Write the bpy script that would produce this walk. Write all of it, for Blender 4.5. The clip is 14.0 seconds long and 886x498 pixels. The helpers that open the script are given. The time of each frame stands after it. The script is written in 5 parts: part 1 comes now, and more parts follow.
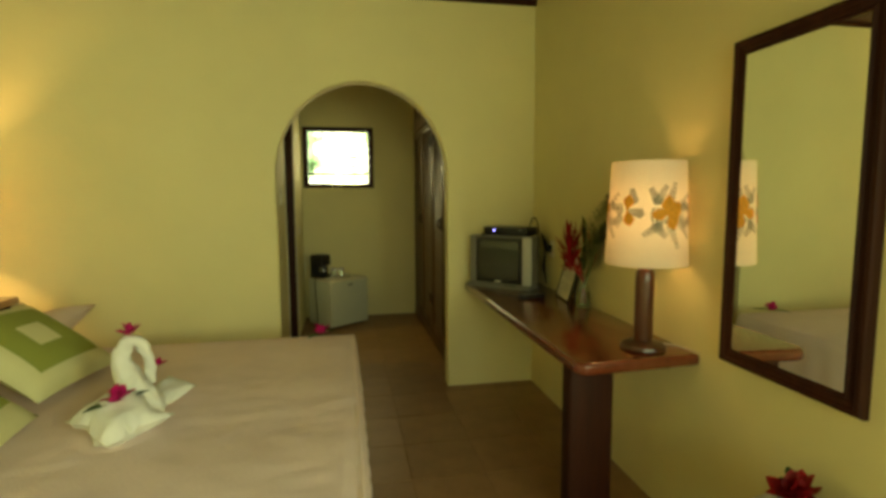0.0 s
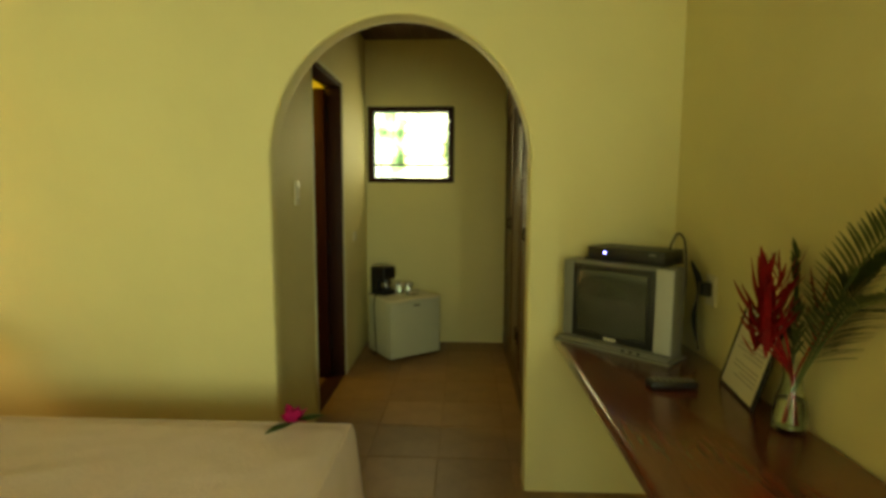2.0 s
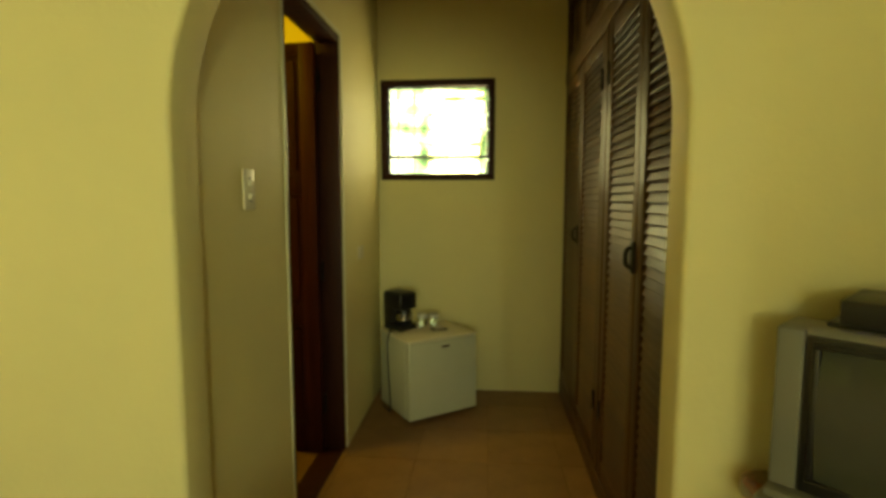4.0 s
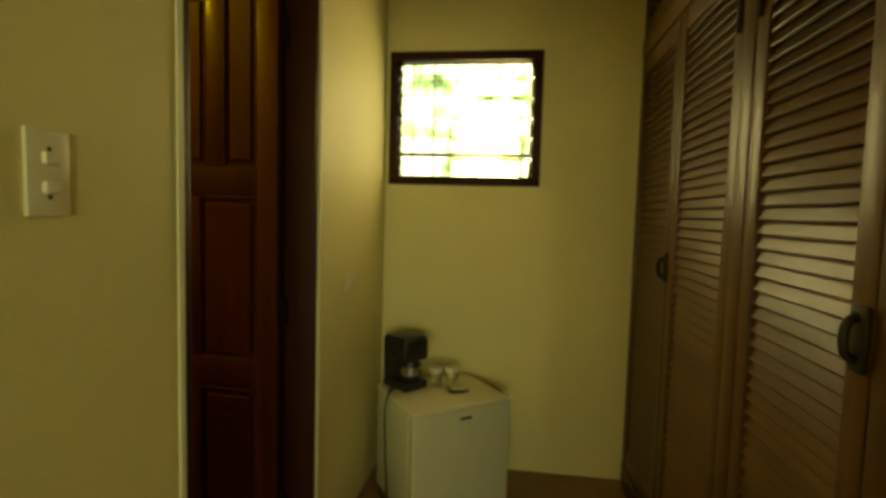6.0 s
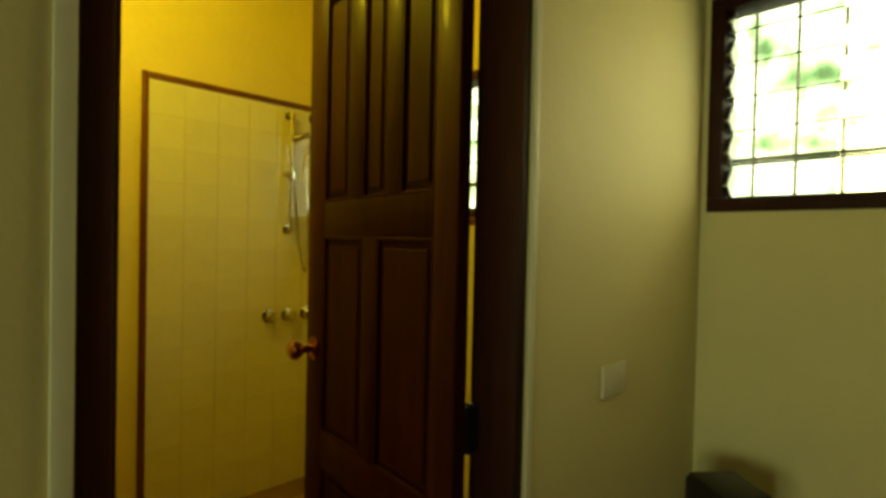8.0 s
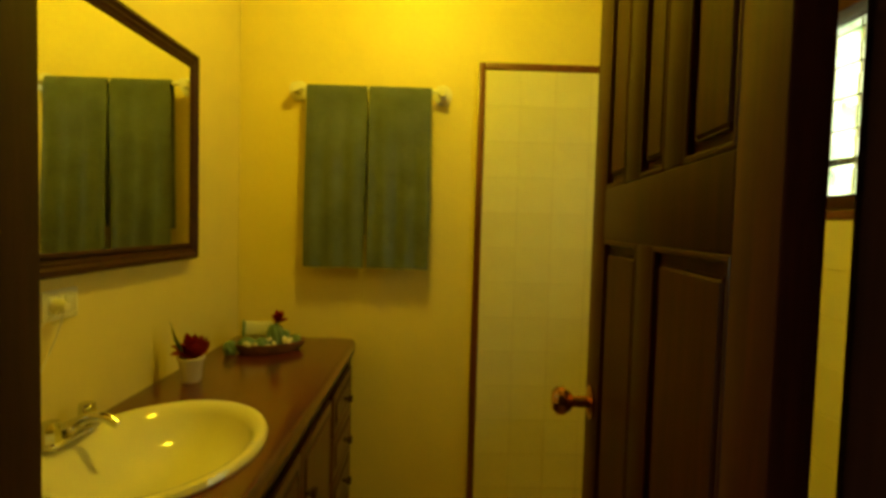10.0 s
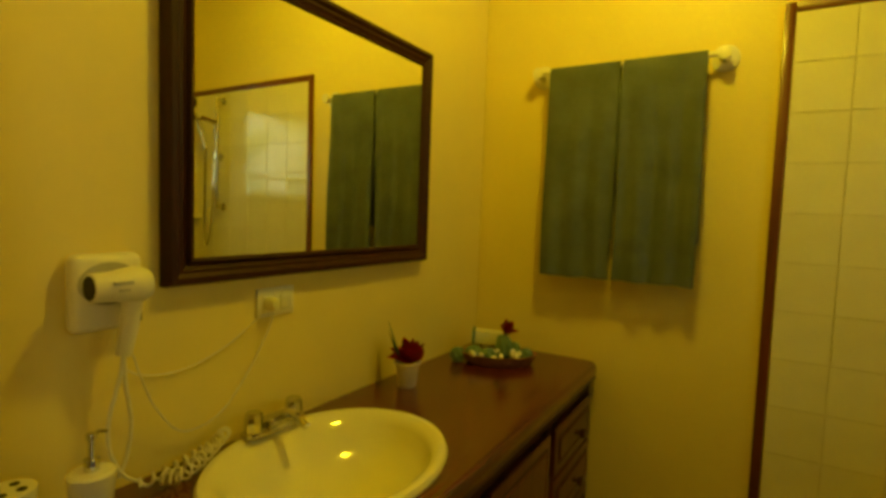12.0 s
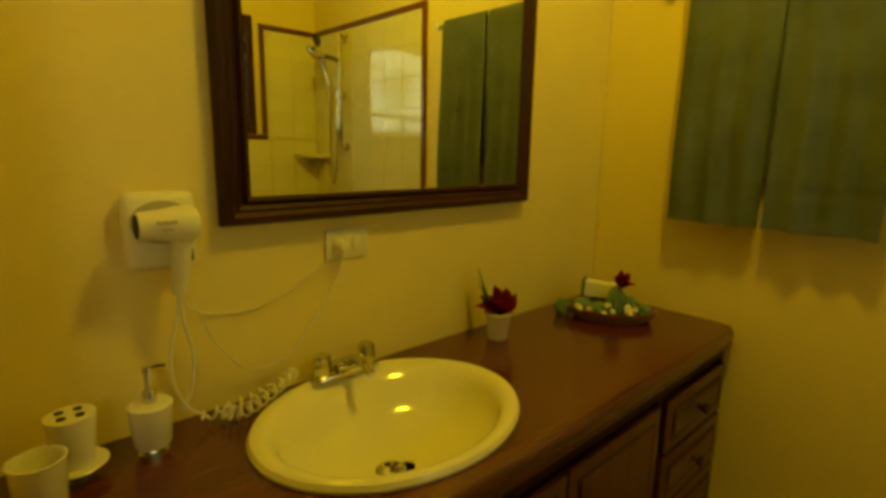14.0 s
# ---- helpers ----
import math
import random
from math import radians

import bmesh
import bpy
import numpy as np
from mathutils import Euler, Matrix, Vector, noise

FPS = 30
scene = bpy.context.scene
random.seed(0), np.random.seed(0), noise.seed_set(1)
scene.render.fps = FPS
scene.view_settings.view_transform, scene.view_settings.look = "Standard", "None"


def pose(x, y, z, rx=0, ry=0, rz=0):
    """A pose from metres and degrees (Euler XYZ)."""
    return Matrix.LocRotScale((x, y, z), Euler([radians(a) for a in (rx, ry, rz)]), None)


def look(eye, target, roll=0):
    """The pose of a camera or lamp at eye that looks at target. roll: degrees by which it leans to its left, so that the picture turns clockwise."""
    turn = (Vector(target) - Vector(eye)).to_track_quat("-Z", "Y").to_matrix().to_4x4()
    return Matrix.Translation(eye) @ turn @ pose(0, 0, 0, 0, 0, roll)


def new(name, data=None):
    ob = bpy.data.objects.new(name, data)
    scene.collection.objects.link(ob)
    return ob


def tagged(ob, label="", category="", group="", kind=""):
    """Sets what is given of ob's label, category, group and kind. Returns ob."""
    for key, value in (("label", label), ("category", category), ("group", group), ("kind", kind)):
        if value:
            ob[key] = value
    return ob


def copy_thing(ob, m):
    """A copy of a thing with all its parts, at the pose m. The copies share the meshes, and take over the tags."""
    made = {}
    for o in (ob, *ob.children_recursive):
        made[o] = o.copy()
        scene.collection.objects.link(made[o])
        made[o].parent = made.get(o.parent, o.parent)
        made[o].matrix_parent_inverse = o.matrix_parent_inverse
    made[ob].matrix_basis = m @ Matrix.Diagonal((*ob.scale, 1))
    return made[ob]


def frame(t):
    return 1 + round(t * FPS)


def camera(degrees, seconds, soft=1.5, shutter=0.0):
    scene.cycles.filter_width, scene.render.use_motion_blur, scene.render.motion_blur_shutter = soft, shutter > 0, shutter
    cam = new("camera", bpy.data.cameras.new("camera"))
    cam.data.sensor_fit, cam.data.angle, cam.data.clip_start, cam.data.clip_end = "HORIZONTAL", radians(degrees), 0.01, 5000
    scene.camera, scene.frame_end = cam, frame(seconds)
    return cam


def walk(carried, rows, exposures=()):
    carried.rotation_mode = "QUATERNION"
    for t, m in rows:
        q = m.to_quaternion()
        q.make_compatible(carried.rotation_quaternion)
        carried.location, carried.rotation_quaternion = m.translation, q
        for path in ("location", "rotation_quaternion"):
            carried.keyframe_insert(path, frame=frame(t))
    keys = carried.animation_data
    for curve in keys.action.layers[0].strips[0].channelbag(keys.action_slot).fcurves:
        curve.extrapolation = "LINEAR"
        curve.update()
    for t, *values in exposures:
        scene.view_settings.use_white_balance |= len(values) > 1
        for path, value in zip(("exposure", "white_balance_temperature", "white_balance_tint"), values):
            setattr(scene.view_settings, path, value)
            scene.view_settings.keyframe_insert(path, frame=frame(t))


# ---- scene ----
cam = camera(81.0, 14.0, soft=3.5)

PATH = [
    (0, (0.454, 0.334, 1.344), (0.819, 2.290, 1.139), -0.30),
    (0.5, (0.625, 0.686, 1.326), (0.867, 2.658, 1.091), -0.09),
    (1, (0.752, 0.967, 1.338), (0.956, 2.946, 1.136), -0.05),
    (1.5, (0.881, 1.270, 1.357), (0.939, 3.258, 1.141), 0.20),
    (2, (0.859, 1.588, 1.346), (0.778, 3.575, 1.130), 0.22),
    (2.5, (0.834, 1.877, 1.328), (0.760, 3.867, 1.138), -0.22),
    (3, (0.808, 2.160, 1.326), (0.620, 4.141, 1.128), 0.09),
    (5.5, (0.647, 3.393, 1.298), (0.499, 5.380, 1.127), -0.09),
    (6, (0.665, 3.589, 1.300), (0.385, 5.564, 1.157), 1.55),
    (6.5, (0.778, 3.833, 1.342), (0.072, 5.699, 1.214), 1.83),
    (7, (0.709, 4.018, 1.339), (-0.157, 5.818, 1.242), 2.93),
    (7.5, (0.641, 4.247, 1.312), (-0.448, 5.925, 1.276), 1.86),
    (8, (0.594, 4.462, 1.327), (-0.836, 5.860, 1.296), 1.24),
    (8.5, (0.523, 4.592, 1.303), (-1.166, 5.661, 1.257), 3.50),
    (9, (0.431, 4.708, 1.339), (-1.420, 5.463, 1.275), 3.14),
    (11.5, (0.039, 5.097, 1.364), (-1.760, 4.231, 1.246), 1.77),
    (12, (-0.050, 5.068, 1.373), (-1.761, 4.041, 1.239), 1.98),
    (12.5, (-0.098, 5.093, 1.370), (-1.693, 3.906, 1.148), 0.52),
    (13, (-0.163, 5.083, 1.367), (-1.624, 3.759, 1.032), 0.99),
    (13.5, (-0.227, 5.089, 1.366), (-1.625, 3.700, 1.028), 1.52),
    (14, (-0.270, 5.097, 1.367), (-1.607, 3.659, 0.987), 1.07),
]
walk(cam, [(t, look(eye, target, roll)) for t, eye, target, roll in PATH],
     [(0, -0.06, 6500, 14), (3.0, 0.26, 6500, 11), (5.5, 0.32, 7800, 14), (7.0, 0.12, 7400, 13), (8.0, 0.02, 6500, 9), (9.0, 0.32, 6500, 10), (11.5, 0.02, 6500, 10), (14.0, 0.08, 6500, 12)])

# ---- world, lights, exposure ----
FLOOR_X, RIGHT_X, ARCH_Y, BACK_Y, NORTH_Y, TOP_Z = -1.790, 1.756, 3.826, -1.5, 6.172, 2.645
HALL_X, BATH_X, BATH_Y, COUNTER_Z = -0.007, -1.982, 4.085, 0.845

world = bpy.data.worlds.new("world")
scene.world = world
world.use_nodes = True
wt = world.node_tree
sky = wt.nodes.new("ShaderNodeTexSky")
sky.sky_type, sky.sun_disc, sky.sun_elevation, sky.sun_rotation = "NISHITA", False, radians(60), radians(160)
wt.nodes["Background"].inputs["Strength"].default_value = 0.10
wt.links.new(sky.outputs["Color"], wt.nodes["Background"].inputs["Color"])


def area_lamp(name, energy, colour, m, wide, high):
    d = bpy.data.lights.new(name, "AREA")
    d.energy, d.color, d.shape, d.size, d.size_y = energy, colour, "RECTANGLE", wide, high
    ob = new(name, d)
    ob.matrix_world = m
    return ob


def bulb(name, energy, colour, place, radius):
    d = bpy.data.lights.new(name, "POINT")
    d.energy, d.color, d.shadow_soft_size = energy, colour, radius
    ob = new(name, d)
    ob.location = place
    return ob


DAY = (0.865, 1.0, 0.58)
WARM = (1.0, 0.60, 0.20)
area_lamp("daylight_bedroom_window", 26, DAY, look((0.75, BACK_Y - 0.02, 1.50), (0.75, 2, 1.40)), 1.1, 1.2)
# added lamp out of view, brightens the arch wall's left and not the right wall
area_lamp("added_side_light", 94, DAY, look((RIGHT_X + 0.02, -0.85, 1.50), (0, -0.75, 1.45)), 1.0, 1.2)
area_lamp("daylight_hall_window", 4.0, (1.0, 0.83, 0.32), look((0.50, NORTH_Y + 0.12, 1.75), (0.90, 4.6, 1.40)), 0.36, 0.56)
area_lamp("daylight_bath_window", 0.7, (0.95, 1.0, 0.35), look((-1.21, NORTH_Y + 0.12, 1.75), (-1.42, 3, 1.55)), 0.62, 0.56)
bulb("bulb_desk_lamp", 1.9, WARM, (1.588, 2.145, 1.275), 0.035)
bulb("bulb_bedside_lamp", 20.0, WARM, (-1.62, 3.50, 1.29), 0.035)
bulb("bulb_bath_ceiling", 26.5, (1.0, 0.775, 0.022), (-1.17, 4.84, 2.48), 0.07)


# ---- materials ----
def nodes(name):
    m = bpy.data.materials.new(name)
    m.use_nodes = True
    t = m.node_tree
    return m, t, t.nodes["Principled BSDF"]


def noise_node(t, scale, detail=4.0, rough=0.55, stretch=None):
    co = t.nodes.new("ShaderNodeTexCoord")
    n = t.nodes.new("ShaderNodeTexNoise")
    n.inputs["Scale"].default_value, n.inputs["Detail"].default_value, n.inputs["Roughness"].default_value = scale, detail, rough
    if stretch:
        mp = t.nodes.new("ShaderNodeMapping")
        mp.inputs["Scale"].default_value = stretch
        t.links.new(co.outputs["Object"], mp.inputs["Vector"])
        t.links.new(mp.outputs["Vector"], n.inputs["Vector"])
    else:
        t.links.new(co.outputs["Object"], n.inputs["Vector"])
    return n


def ramp(t, fac, stops):
    r = t.nodes.new("ShaderNodeValToRGB")
    e = r.color_ramp.elements
    e[0].position, e[0].color = stops[0][0], (*stops[0][1], 1)
    e[1].position, e[1].color = stops[-1][0], (*stops[-1][1], 1)
    for p, c in stops[1:-1]:
        s = e.new(p)
        s.color = (*c, 1)
    t.links.new(fac, r.inputs["Fac"])
    return r


def bump(t, b, height, strength, distance=0.01):
    n = t.nodes.new("ShaderNodeBump")
    n.inputs["Strength"].default_value, n.inputs["Distance"].default_value = strength, distance
    t.links.new(height, n.inputs["Height"])
    t.links.new(n.outputs["Normal"], b.inputs["Normal"])


def surface(name, colour, rough=0.6, metal=0.0, vary=0.12, scale=3.0, grain=60.0, relief=0.1, depth=0.004, stretch=None, coat=0.0, spec=0.5):
    """A plain surface: broad variation of tone, fine grain, uneven gloss."""
    m, t, b = nodes(name)
    big = noise_node(t, scale, 5, 0.6, stretch)
    fine = noise_node(t, grain, 3, 0.6, stretch)
    lo = tuple(c * (1 - vary) for c in colour)
    hi = tuple(min(1, c * (1 + vary)) for c in colour)
    t.links.new(ramp(t, big.outputs["Fac"], ((0.25, lo), (0.75, hi))).outputs["Color"], b.inputs["Base Color"])
    r = t.nodes.new("ShaderNodeMapRange")
    r.inputs["To Min"].default_value, r.inputs["To Max"].default_value = max(0.02, rough - 0.08), min(1, rough + 0.08)
    t.links.new(fine.outputs["Fac"], r.inputs["Value"])
    t.links.new(r.outputs["Result"], b.inputs["Roughness"])
    b.inputs["Metallic"].default_value, b.inputs["Coat Weight"].default_value = metal, coat
    b.inputs["Specular IOR Level"].default_value = spec
    b.inputs["Coat Roughness"].default_value = 0.12
    if relief:
        bump(t, b, fine.outputs["Fac"], relief, depth)
    return m


def timber(name, dark, mid, light, rough, coat, stretch, vary=True):
    """Wood with long grain along the axis that stretch leaves least scaled."""
    m, t, b = nodes(name)
    big = noise_node(t, 3.0, 6, 0.65, stretch)
    fine = noise_node(t, 14.0, 6, 0.7, stretch)
    mix = t.nodes.new("ShaderNodeMath")
    mix.operation = "MULTIPLY_ADD"
    mix.inputs[1].default_value = 0.45
    t.links.new(fine.outputs["Fac"], mix.inputs[0])
    half = t.nodes.new("ShaderNodeMath")
    half.operation = "MULTIPLY"
    half.inputs[1].default_value = 0.55
    t.links.new(big.outputs["Fac"], half.inputs[0])
    t.links.new(half.outputs[0], mix.inputs[2])
    col = ramp(t, mix.outputs[0], ((0.32, dark), (0.5, mid), (0.68, light)))
    out = col.outputs["Color"]
    if vary:
        info = t.nodes.new("ShaderNodeObjectInfo")
        hsv = t.nodes.new("ShaderNodeHueSaturation")
        mr = t.nodes.new("ShaderNodeMapRange")
        mr.inputs["To Min"].default_value, mr.inputs["To Max"].default_value = 0.8, 1.2
        t.links.new(info.outputs["Random"], mr.inputs["Value"])
        t.links.new(mr.outputs["Result"], hsv.inputs["Value"])
        t.links.new(out, hsv.inputs["Color"])
        out = hsv.outputs["Color"]
    t.links.new(out, b.inputs["Base Color"])
    b.inputs["Roughness"].default_value, b.inputs["Coat Weight"].default_value, b.inputs["Coat Roughness"].default_value = rough, coat, 0.15
    bump(t, b, fine.outputs["Fac"], 0.12, 0.003)
    return m


def tinted(name, dark, light, rough, scale, relief, depth, coat=0.0):
    """Tiles: each its own tone, with cloudy mottling."""
    m, t, b = nodes(name)
    n = noise_node(t, scale, 6, 0.65)
    info = t.nodes.new("ShaderNodeObjectInfo")
    geo = t.nodes.new("ShaderNodeNewGeometry")
    add = t.nodes.new("ShaderNodeMath")
    add.operation = "MULTIPLY_ADD"
    add.inputs[1].default_value = 0.22
    t.links.new(info.outputs["Random"], add.inputs[0])
    t.links.new(n.outputs["Fac"], add.inputs[2])
    t.links.new(ramp(t, add.outputs[0], ((0.3, dark), (0.85, light))).outputs["Color"], b.inputs["Base Color"])
    r = t.nodes.new("ShaderNodeMapRange")
    r.inputs["To Min"].default_value, r.inputs["To Max"].default_value = max(0.03, rough - 0.05), rough + 0.08
    t.links.new(n.outputs["Fac"], r.inputs["Value"])
    t.links.new(r.outputs["Result"], b.inputs["Roughness"])
    b.inputs["Coat Weight"].default_value = coat
    bump(t, b, n.outputs["Fac"], relief, depth)
    return m


def clear(name, colour, rough, ior=1.45):
    m, t, b = nodes(name)
    b.inputs["Base Color"].default_value = (*colour, 1)
    b.inputs["Roughness"].default_value, b.inputs["IOR"].default_value, b.inputs["Transmission Weight"].default_value = rough, ior, 1.0
    return m


def glowing(name, colour, strength):
    m, t, b = nodes(name)
    b.inputs["Base Color"].default_value = (*colour, 1)
    b.inputs["Emission Color"].default_value, b.inputs["Emission Strength"].default_value = (*colour, 1), strength
    return m


def silvered(name):
    m, t, b = nodes(name)
    n = noise_node(t, 2.0, 3)
    t.links.new(ramp(t, n.outputs["Fac"], ((0.3, (0.84, 0.86, 0.78)), (0.7, (0.88, 0.90, 0.83)))).outputs["Color"], b.inputs["Base Color"])
    b.inputs["Metallic"].default_value, b.inputs["Roughness"].default_value = 1.0, 0.015
    return m


def shade_cloth():
    m, t, b = nodes("lampshade_cloth")
    n = noise_node(t, 220, 2, 0.5)
    t.links.new(ramp(t, n.outputs["Fac"], ((0.3, (0.82, 0.76, 0.66)), (0.7, (0.88, 0.83, 0.74)))).outputs["Color"], b.inputs["Base Color"])
    b.inputs["Roughness"].default_value = 0.85
    tr = t.nodes.new("ShaderNodeBsdfTranslucent")
    tr.inputs["Color"].default_value = (0.95, 0.88, 0.78, 1)
    mx = t.nodes.new("ShaderNodeMixShader")
    mx.inputs["Fac"].default_value = 0.42
    t.links.new(b.outputs["BSDF"], mx.inputs[1])
    t.links.new(tr.outputs["BSDF"], mx.inputs[2])
    t.links.new(mx.outputs["Shader"], t.nodes["Material Output"].inputs["Surface"])
    bump(t, b, n.outputs["Fac"], 0.2, 0.002)
    return m


def garden():
    """Sunlit leaves and sky far outside the windows."""
    m, t, b = nodes("garden_distance")
    n = noise_node(t, 2.2, 6, 0.6)
    c = ramp(t, n.outputs["Fac"], ((0.36, (0.14, 0.36, 0.06)), (0.44, (0.62, 0.90, 0.34)), (0.51, (1.0, 0.99, 0.64))))
    s = ramp(t, n.outputs["Fac"], ((0.36, (0.26, 0.26, 0.26)), (0.51, (1.0, 1.0, 1.0))))
    k = t.nodes.new("ShaderNodeMath")
    k.operation = "MULTIPLY"
    k.inputs[1].default_value = 3.4
    t.links.new(s.outputs["Color"], k.inputs[0])
    t.links.new(c.outputs["Color"], b.inputs["Emission Color"])
    t.links.new(k.outputs[0], b.inputs["Emission Strength"])
    b.inputs["Base Color"].default_value = (0.1, 0.2, 0.05, 1)
    return m


PLASTER = surface("wall_plaster_cream", (0.80, 0.72, 0.36), 0.62, vary=0.05, scale=1.4, grain=45, relief=0.22, depth=0.006)
PLASTER_BATH = surface("wall_paint_yellow", (0.80, 0.66, 0.20), 0.5, vary=0.05, scale=1.6, grain=50, relief=0.16, depth=0.005)
CEILING = timber("ceiling_boards", (0.035, 0.012, 0.006), (0.07, 0.022, 0.01), (0.11, 0.035, 0.016), 0.5, 0.1, (8, 0.5, 8))
GROUT = surface("floor_grout", (0.25, 0.14, 0.058), 0.9, vary=0.2, grain=90, relief=0.3)
FLOOR_TILE = tinted("floor_tile_terracotta", (0.22, 0.115, 0.045), (0.36, 0.20, 0.085), 0.42, 7.0, 0.12, 0.004)
WALL_TILE = tinted("wall_tile_cream", (0.74, 0.68, 0.42), (0.82, 0.77, 0.52), 0.09, 3.0, 0.04, 0.003, 0.3)
WALL_GROUT = surface("wall_grout", (0.70, 0.63, 0.39), 0.9, vary=0.1, relief=0.2)
TRIM = timber("tile_trim_wood", (0.06, 0.012, 0.006), (0.12, 0.026, 0.012), (0.17, 0.042, 0.018), 0.4, 0.3, (8, 8, 0.6))
DOOR_WOOD = timber("door_wood", (0.019, 0.0042, 0.0028), (0.041, 0.0082, 0.0046), (0.068, 0.0145, 0.0072), 0.5, 0.04, (9, 9, 0.5))
FRAME_WOOD = timber("frame_wood", (0.022, 0.006, 0.003), (0.042, 0.011, 0.0055), (0.066, 0.019, 0.009), 0.55, 0.0, (9, 9, 0.5))
DESK_WOOD = timber("desk_wood", (0.085, 0.017, 0.007), (0.13, 0.027, 0.010), (0.168, 0.039, 0.015), 0.22, 0.7, (9, 0.6, 9))
POST_WOOD = timber("post_wood", (0.016, 0.004, 0.002), (0.032, 0.008, 0.004), (0.05, 0.012, 0.005), 0.55, 0.0, (9, 9, 0.5))
COUNTER_WOOD = timber("counter_wood", (0.055, 0.009, 0.008), (0.088, 0.0145, 0.014), (0.118, 0.0215, 0.02), 0.22, 0.55, (0.7, 9, 9))
CABINET_WOOD = timber("cabinet_wood", (0.05, 0.011, 0.005), (0.10, 0.024, 0.01), (0.15, 0.042, 0.018), 0.36, 0.3, (9, 9, 0.6))
CLOSET_WOOD = timber("closet_wood", (0.038, 0.016, 0.004), (0.074, 0.032, 0.008), (0.115, 0.052, 0.014), 0.45, 0.08, (9, 9, 0.5))
SLAT_WOOD = timber("slat_wood", (0.040, 0.016, 0.004), (0.078, 0.034, 0.008), (0.120, 0.056, 0.014), 0.42, 0.10, (9, 0.5, 9))
LAMP_WOOD = timber("lamp_wood", (0.026, 0.006, 0.003), (0.058, 0.013, 0.006), (0.095, 0.024, 0.010), 0.3, 0.4, (9, 9, 0.5))
MIRROR_WOOD = timber("mirror_frame_wood", (0.018, 0.004, 0.003), (0.036, 0.0075, 0.0055), (0.056, 0.013, 0.009), 0.5, 0.0, (9, 9, 9))
for wood_, level in ((DOOR_WOOD, 0.1), (FRAME_WOOD, 0.18), (CLOSET_WOOD, 0.35), (SLAT_WOOD, 0.33), (MIRROR_WOOD, 0.25), (POST_WOOD, 0.2)):
    wood_.node_tree.nodes["Principled BSDF"].inputs["Specular IOR Level"].default_value = level
BEAD = surface("white_edge_bead", (0.82, 0.80, 0.58), 0.6, vary=0.06)
SILVER_PALE = surface("pale_silver_plastic", (0.52, 0.52, 0.46), 0.4, vary=0.05, grain=220, relief=0.05)
KNOB_WOOD = surface("knob_wood", (0.05, 0.012, 0.006), 0.3, coat=0.4)
LINEN = surface("bedspread_cotton", (0.88, 0.71, 0.66), 0.9, vary=0.05, scale=5, grain=130, relief=0.5, depth=0.006)
COTTON = surface("towel_white", (0.84, 0.82, 0.74), 0.95, vary=0.05, scale=8, grain=260, relief=0.7, depth=0.006)
CUSHION_GREEN = surface("cushion_green", (0.31, 0.34, 0.06), 0.9, vary=0.1, grain=200, relief=0.4)
CUSHION_CREAM = surface("cushion_cream", (0.72, 0.68, 0.36), 0.9, vary=0.07, grain=200, relief=0.4)
TERRY = surface("terry_green", (0.165, 0.195, 0.215), 0.98, vary=0.22, scale=9, grain=320, relief=0.9, depth=0.01, spec=0.15)
PETAL_PINK = surface("petal_magenta", (0.68, 0.015, 0.21), 0.6, vary=0.25, scale=40)
PETAL_RED = surface("petal_red", (0.40, 0.008, 0.014), 0.5, vary=0.3, scale=40)
LEAF = surface("leaf_green", (0.06, 0.14, 0.03), 0.5, vary=0.3, scale=30)
FROND = surface("frond_green", (0.13, 0.19, 0.075), 0.55, vary=0.3, scale=30)
CREPE = surface("tissue_green", (0.15, 0.24, 0.19), 0.8, vary=0.25, scale=30, relief=0.4)
PRESSED = surface("pressed_leaf", (0.19, 0.20, 0.15), 0.8, vary=0.3, scale=60)
PRESSED_ORANGE = surface("pressed_petal", (0.78, 0.34, 0.03), 0.8, vary=0.25, scale=60)
SHADE = shade_cloth()
BLACK = surface("black_plastic", (0.012, 0.012, 0.013), 0.4, vary=0.1, grain=200, relief=0.08)
SILVER = surface("silver_plastic", (0.21, 0.205, 0.17), 0.42, vary=0.06, grain=220, relief=0.05)
WHITE_PLASTIC = surface("white_plastic", (0.78, 0.73, 0.54), 0.4, vary=0.04, relief=0.03)
ENAMEL = surface("fridge_enamel", (0.66, 0.67, 0.50), 0.3, vary=0.05, relief=0.03, coat=0.3)
CERAMIC = surface("sink_ceramic", (0.85, 0.79, 0.46), 0.08, vary=0.02, relief=0.0, coat=0.6)
POTTERY = surface("white_pottery", (0.78, 0.74, 0.60), 0.25, vary=0.05, relief=0.02, coat=0.3)
CHROME = surface("chrome", (0.62, 0.61, 0.57), 0.10, metal=1.0, vary=0.05, relief=0.0)
STEEL = surface("brushed_steel", (0.5, 0.5, 0.47), 0.25, metal=1.0, vary=0.08, relief=0.05)
BRASS = surface("worn_brass", (0.55, 0.27, 0.12), 0.22, metal=1.0, vary=0.15, relief=0.05)
IRON = surface("dark_iron", (0.02, 0.016, 0.012), 0.5, metal=0.4, vary=0.2)
PAPER = surface("printed_paper", (0.74, 0.70, 0.56), 0.8, vary=0.04, relief=0.05)
# grey of the printing, also used to paint shade behind the dryer barrel
INK_AND_SHADE = surface("ink_and_shade_grey", (0.42, 0.39, 0.32), 0.8)
WICKER = surface("wicker_tray", (0.24, 0.09, 0.05), 0.6, vary=0.3, scale=40, grain=150, relief=0.8, depth=0.01)
MIRROR = silvered("mirror_glass")
GLASS = clear("clear_glass", (0.92, 0.96, 0.90), 0.02)
LOUVRE = clear("louvre_glass", (0.94, 0.98, 0.95), 0.06)
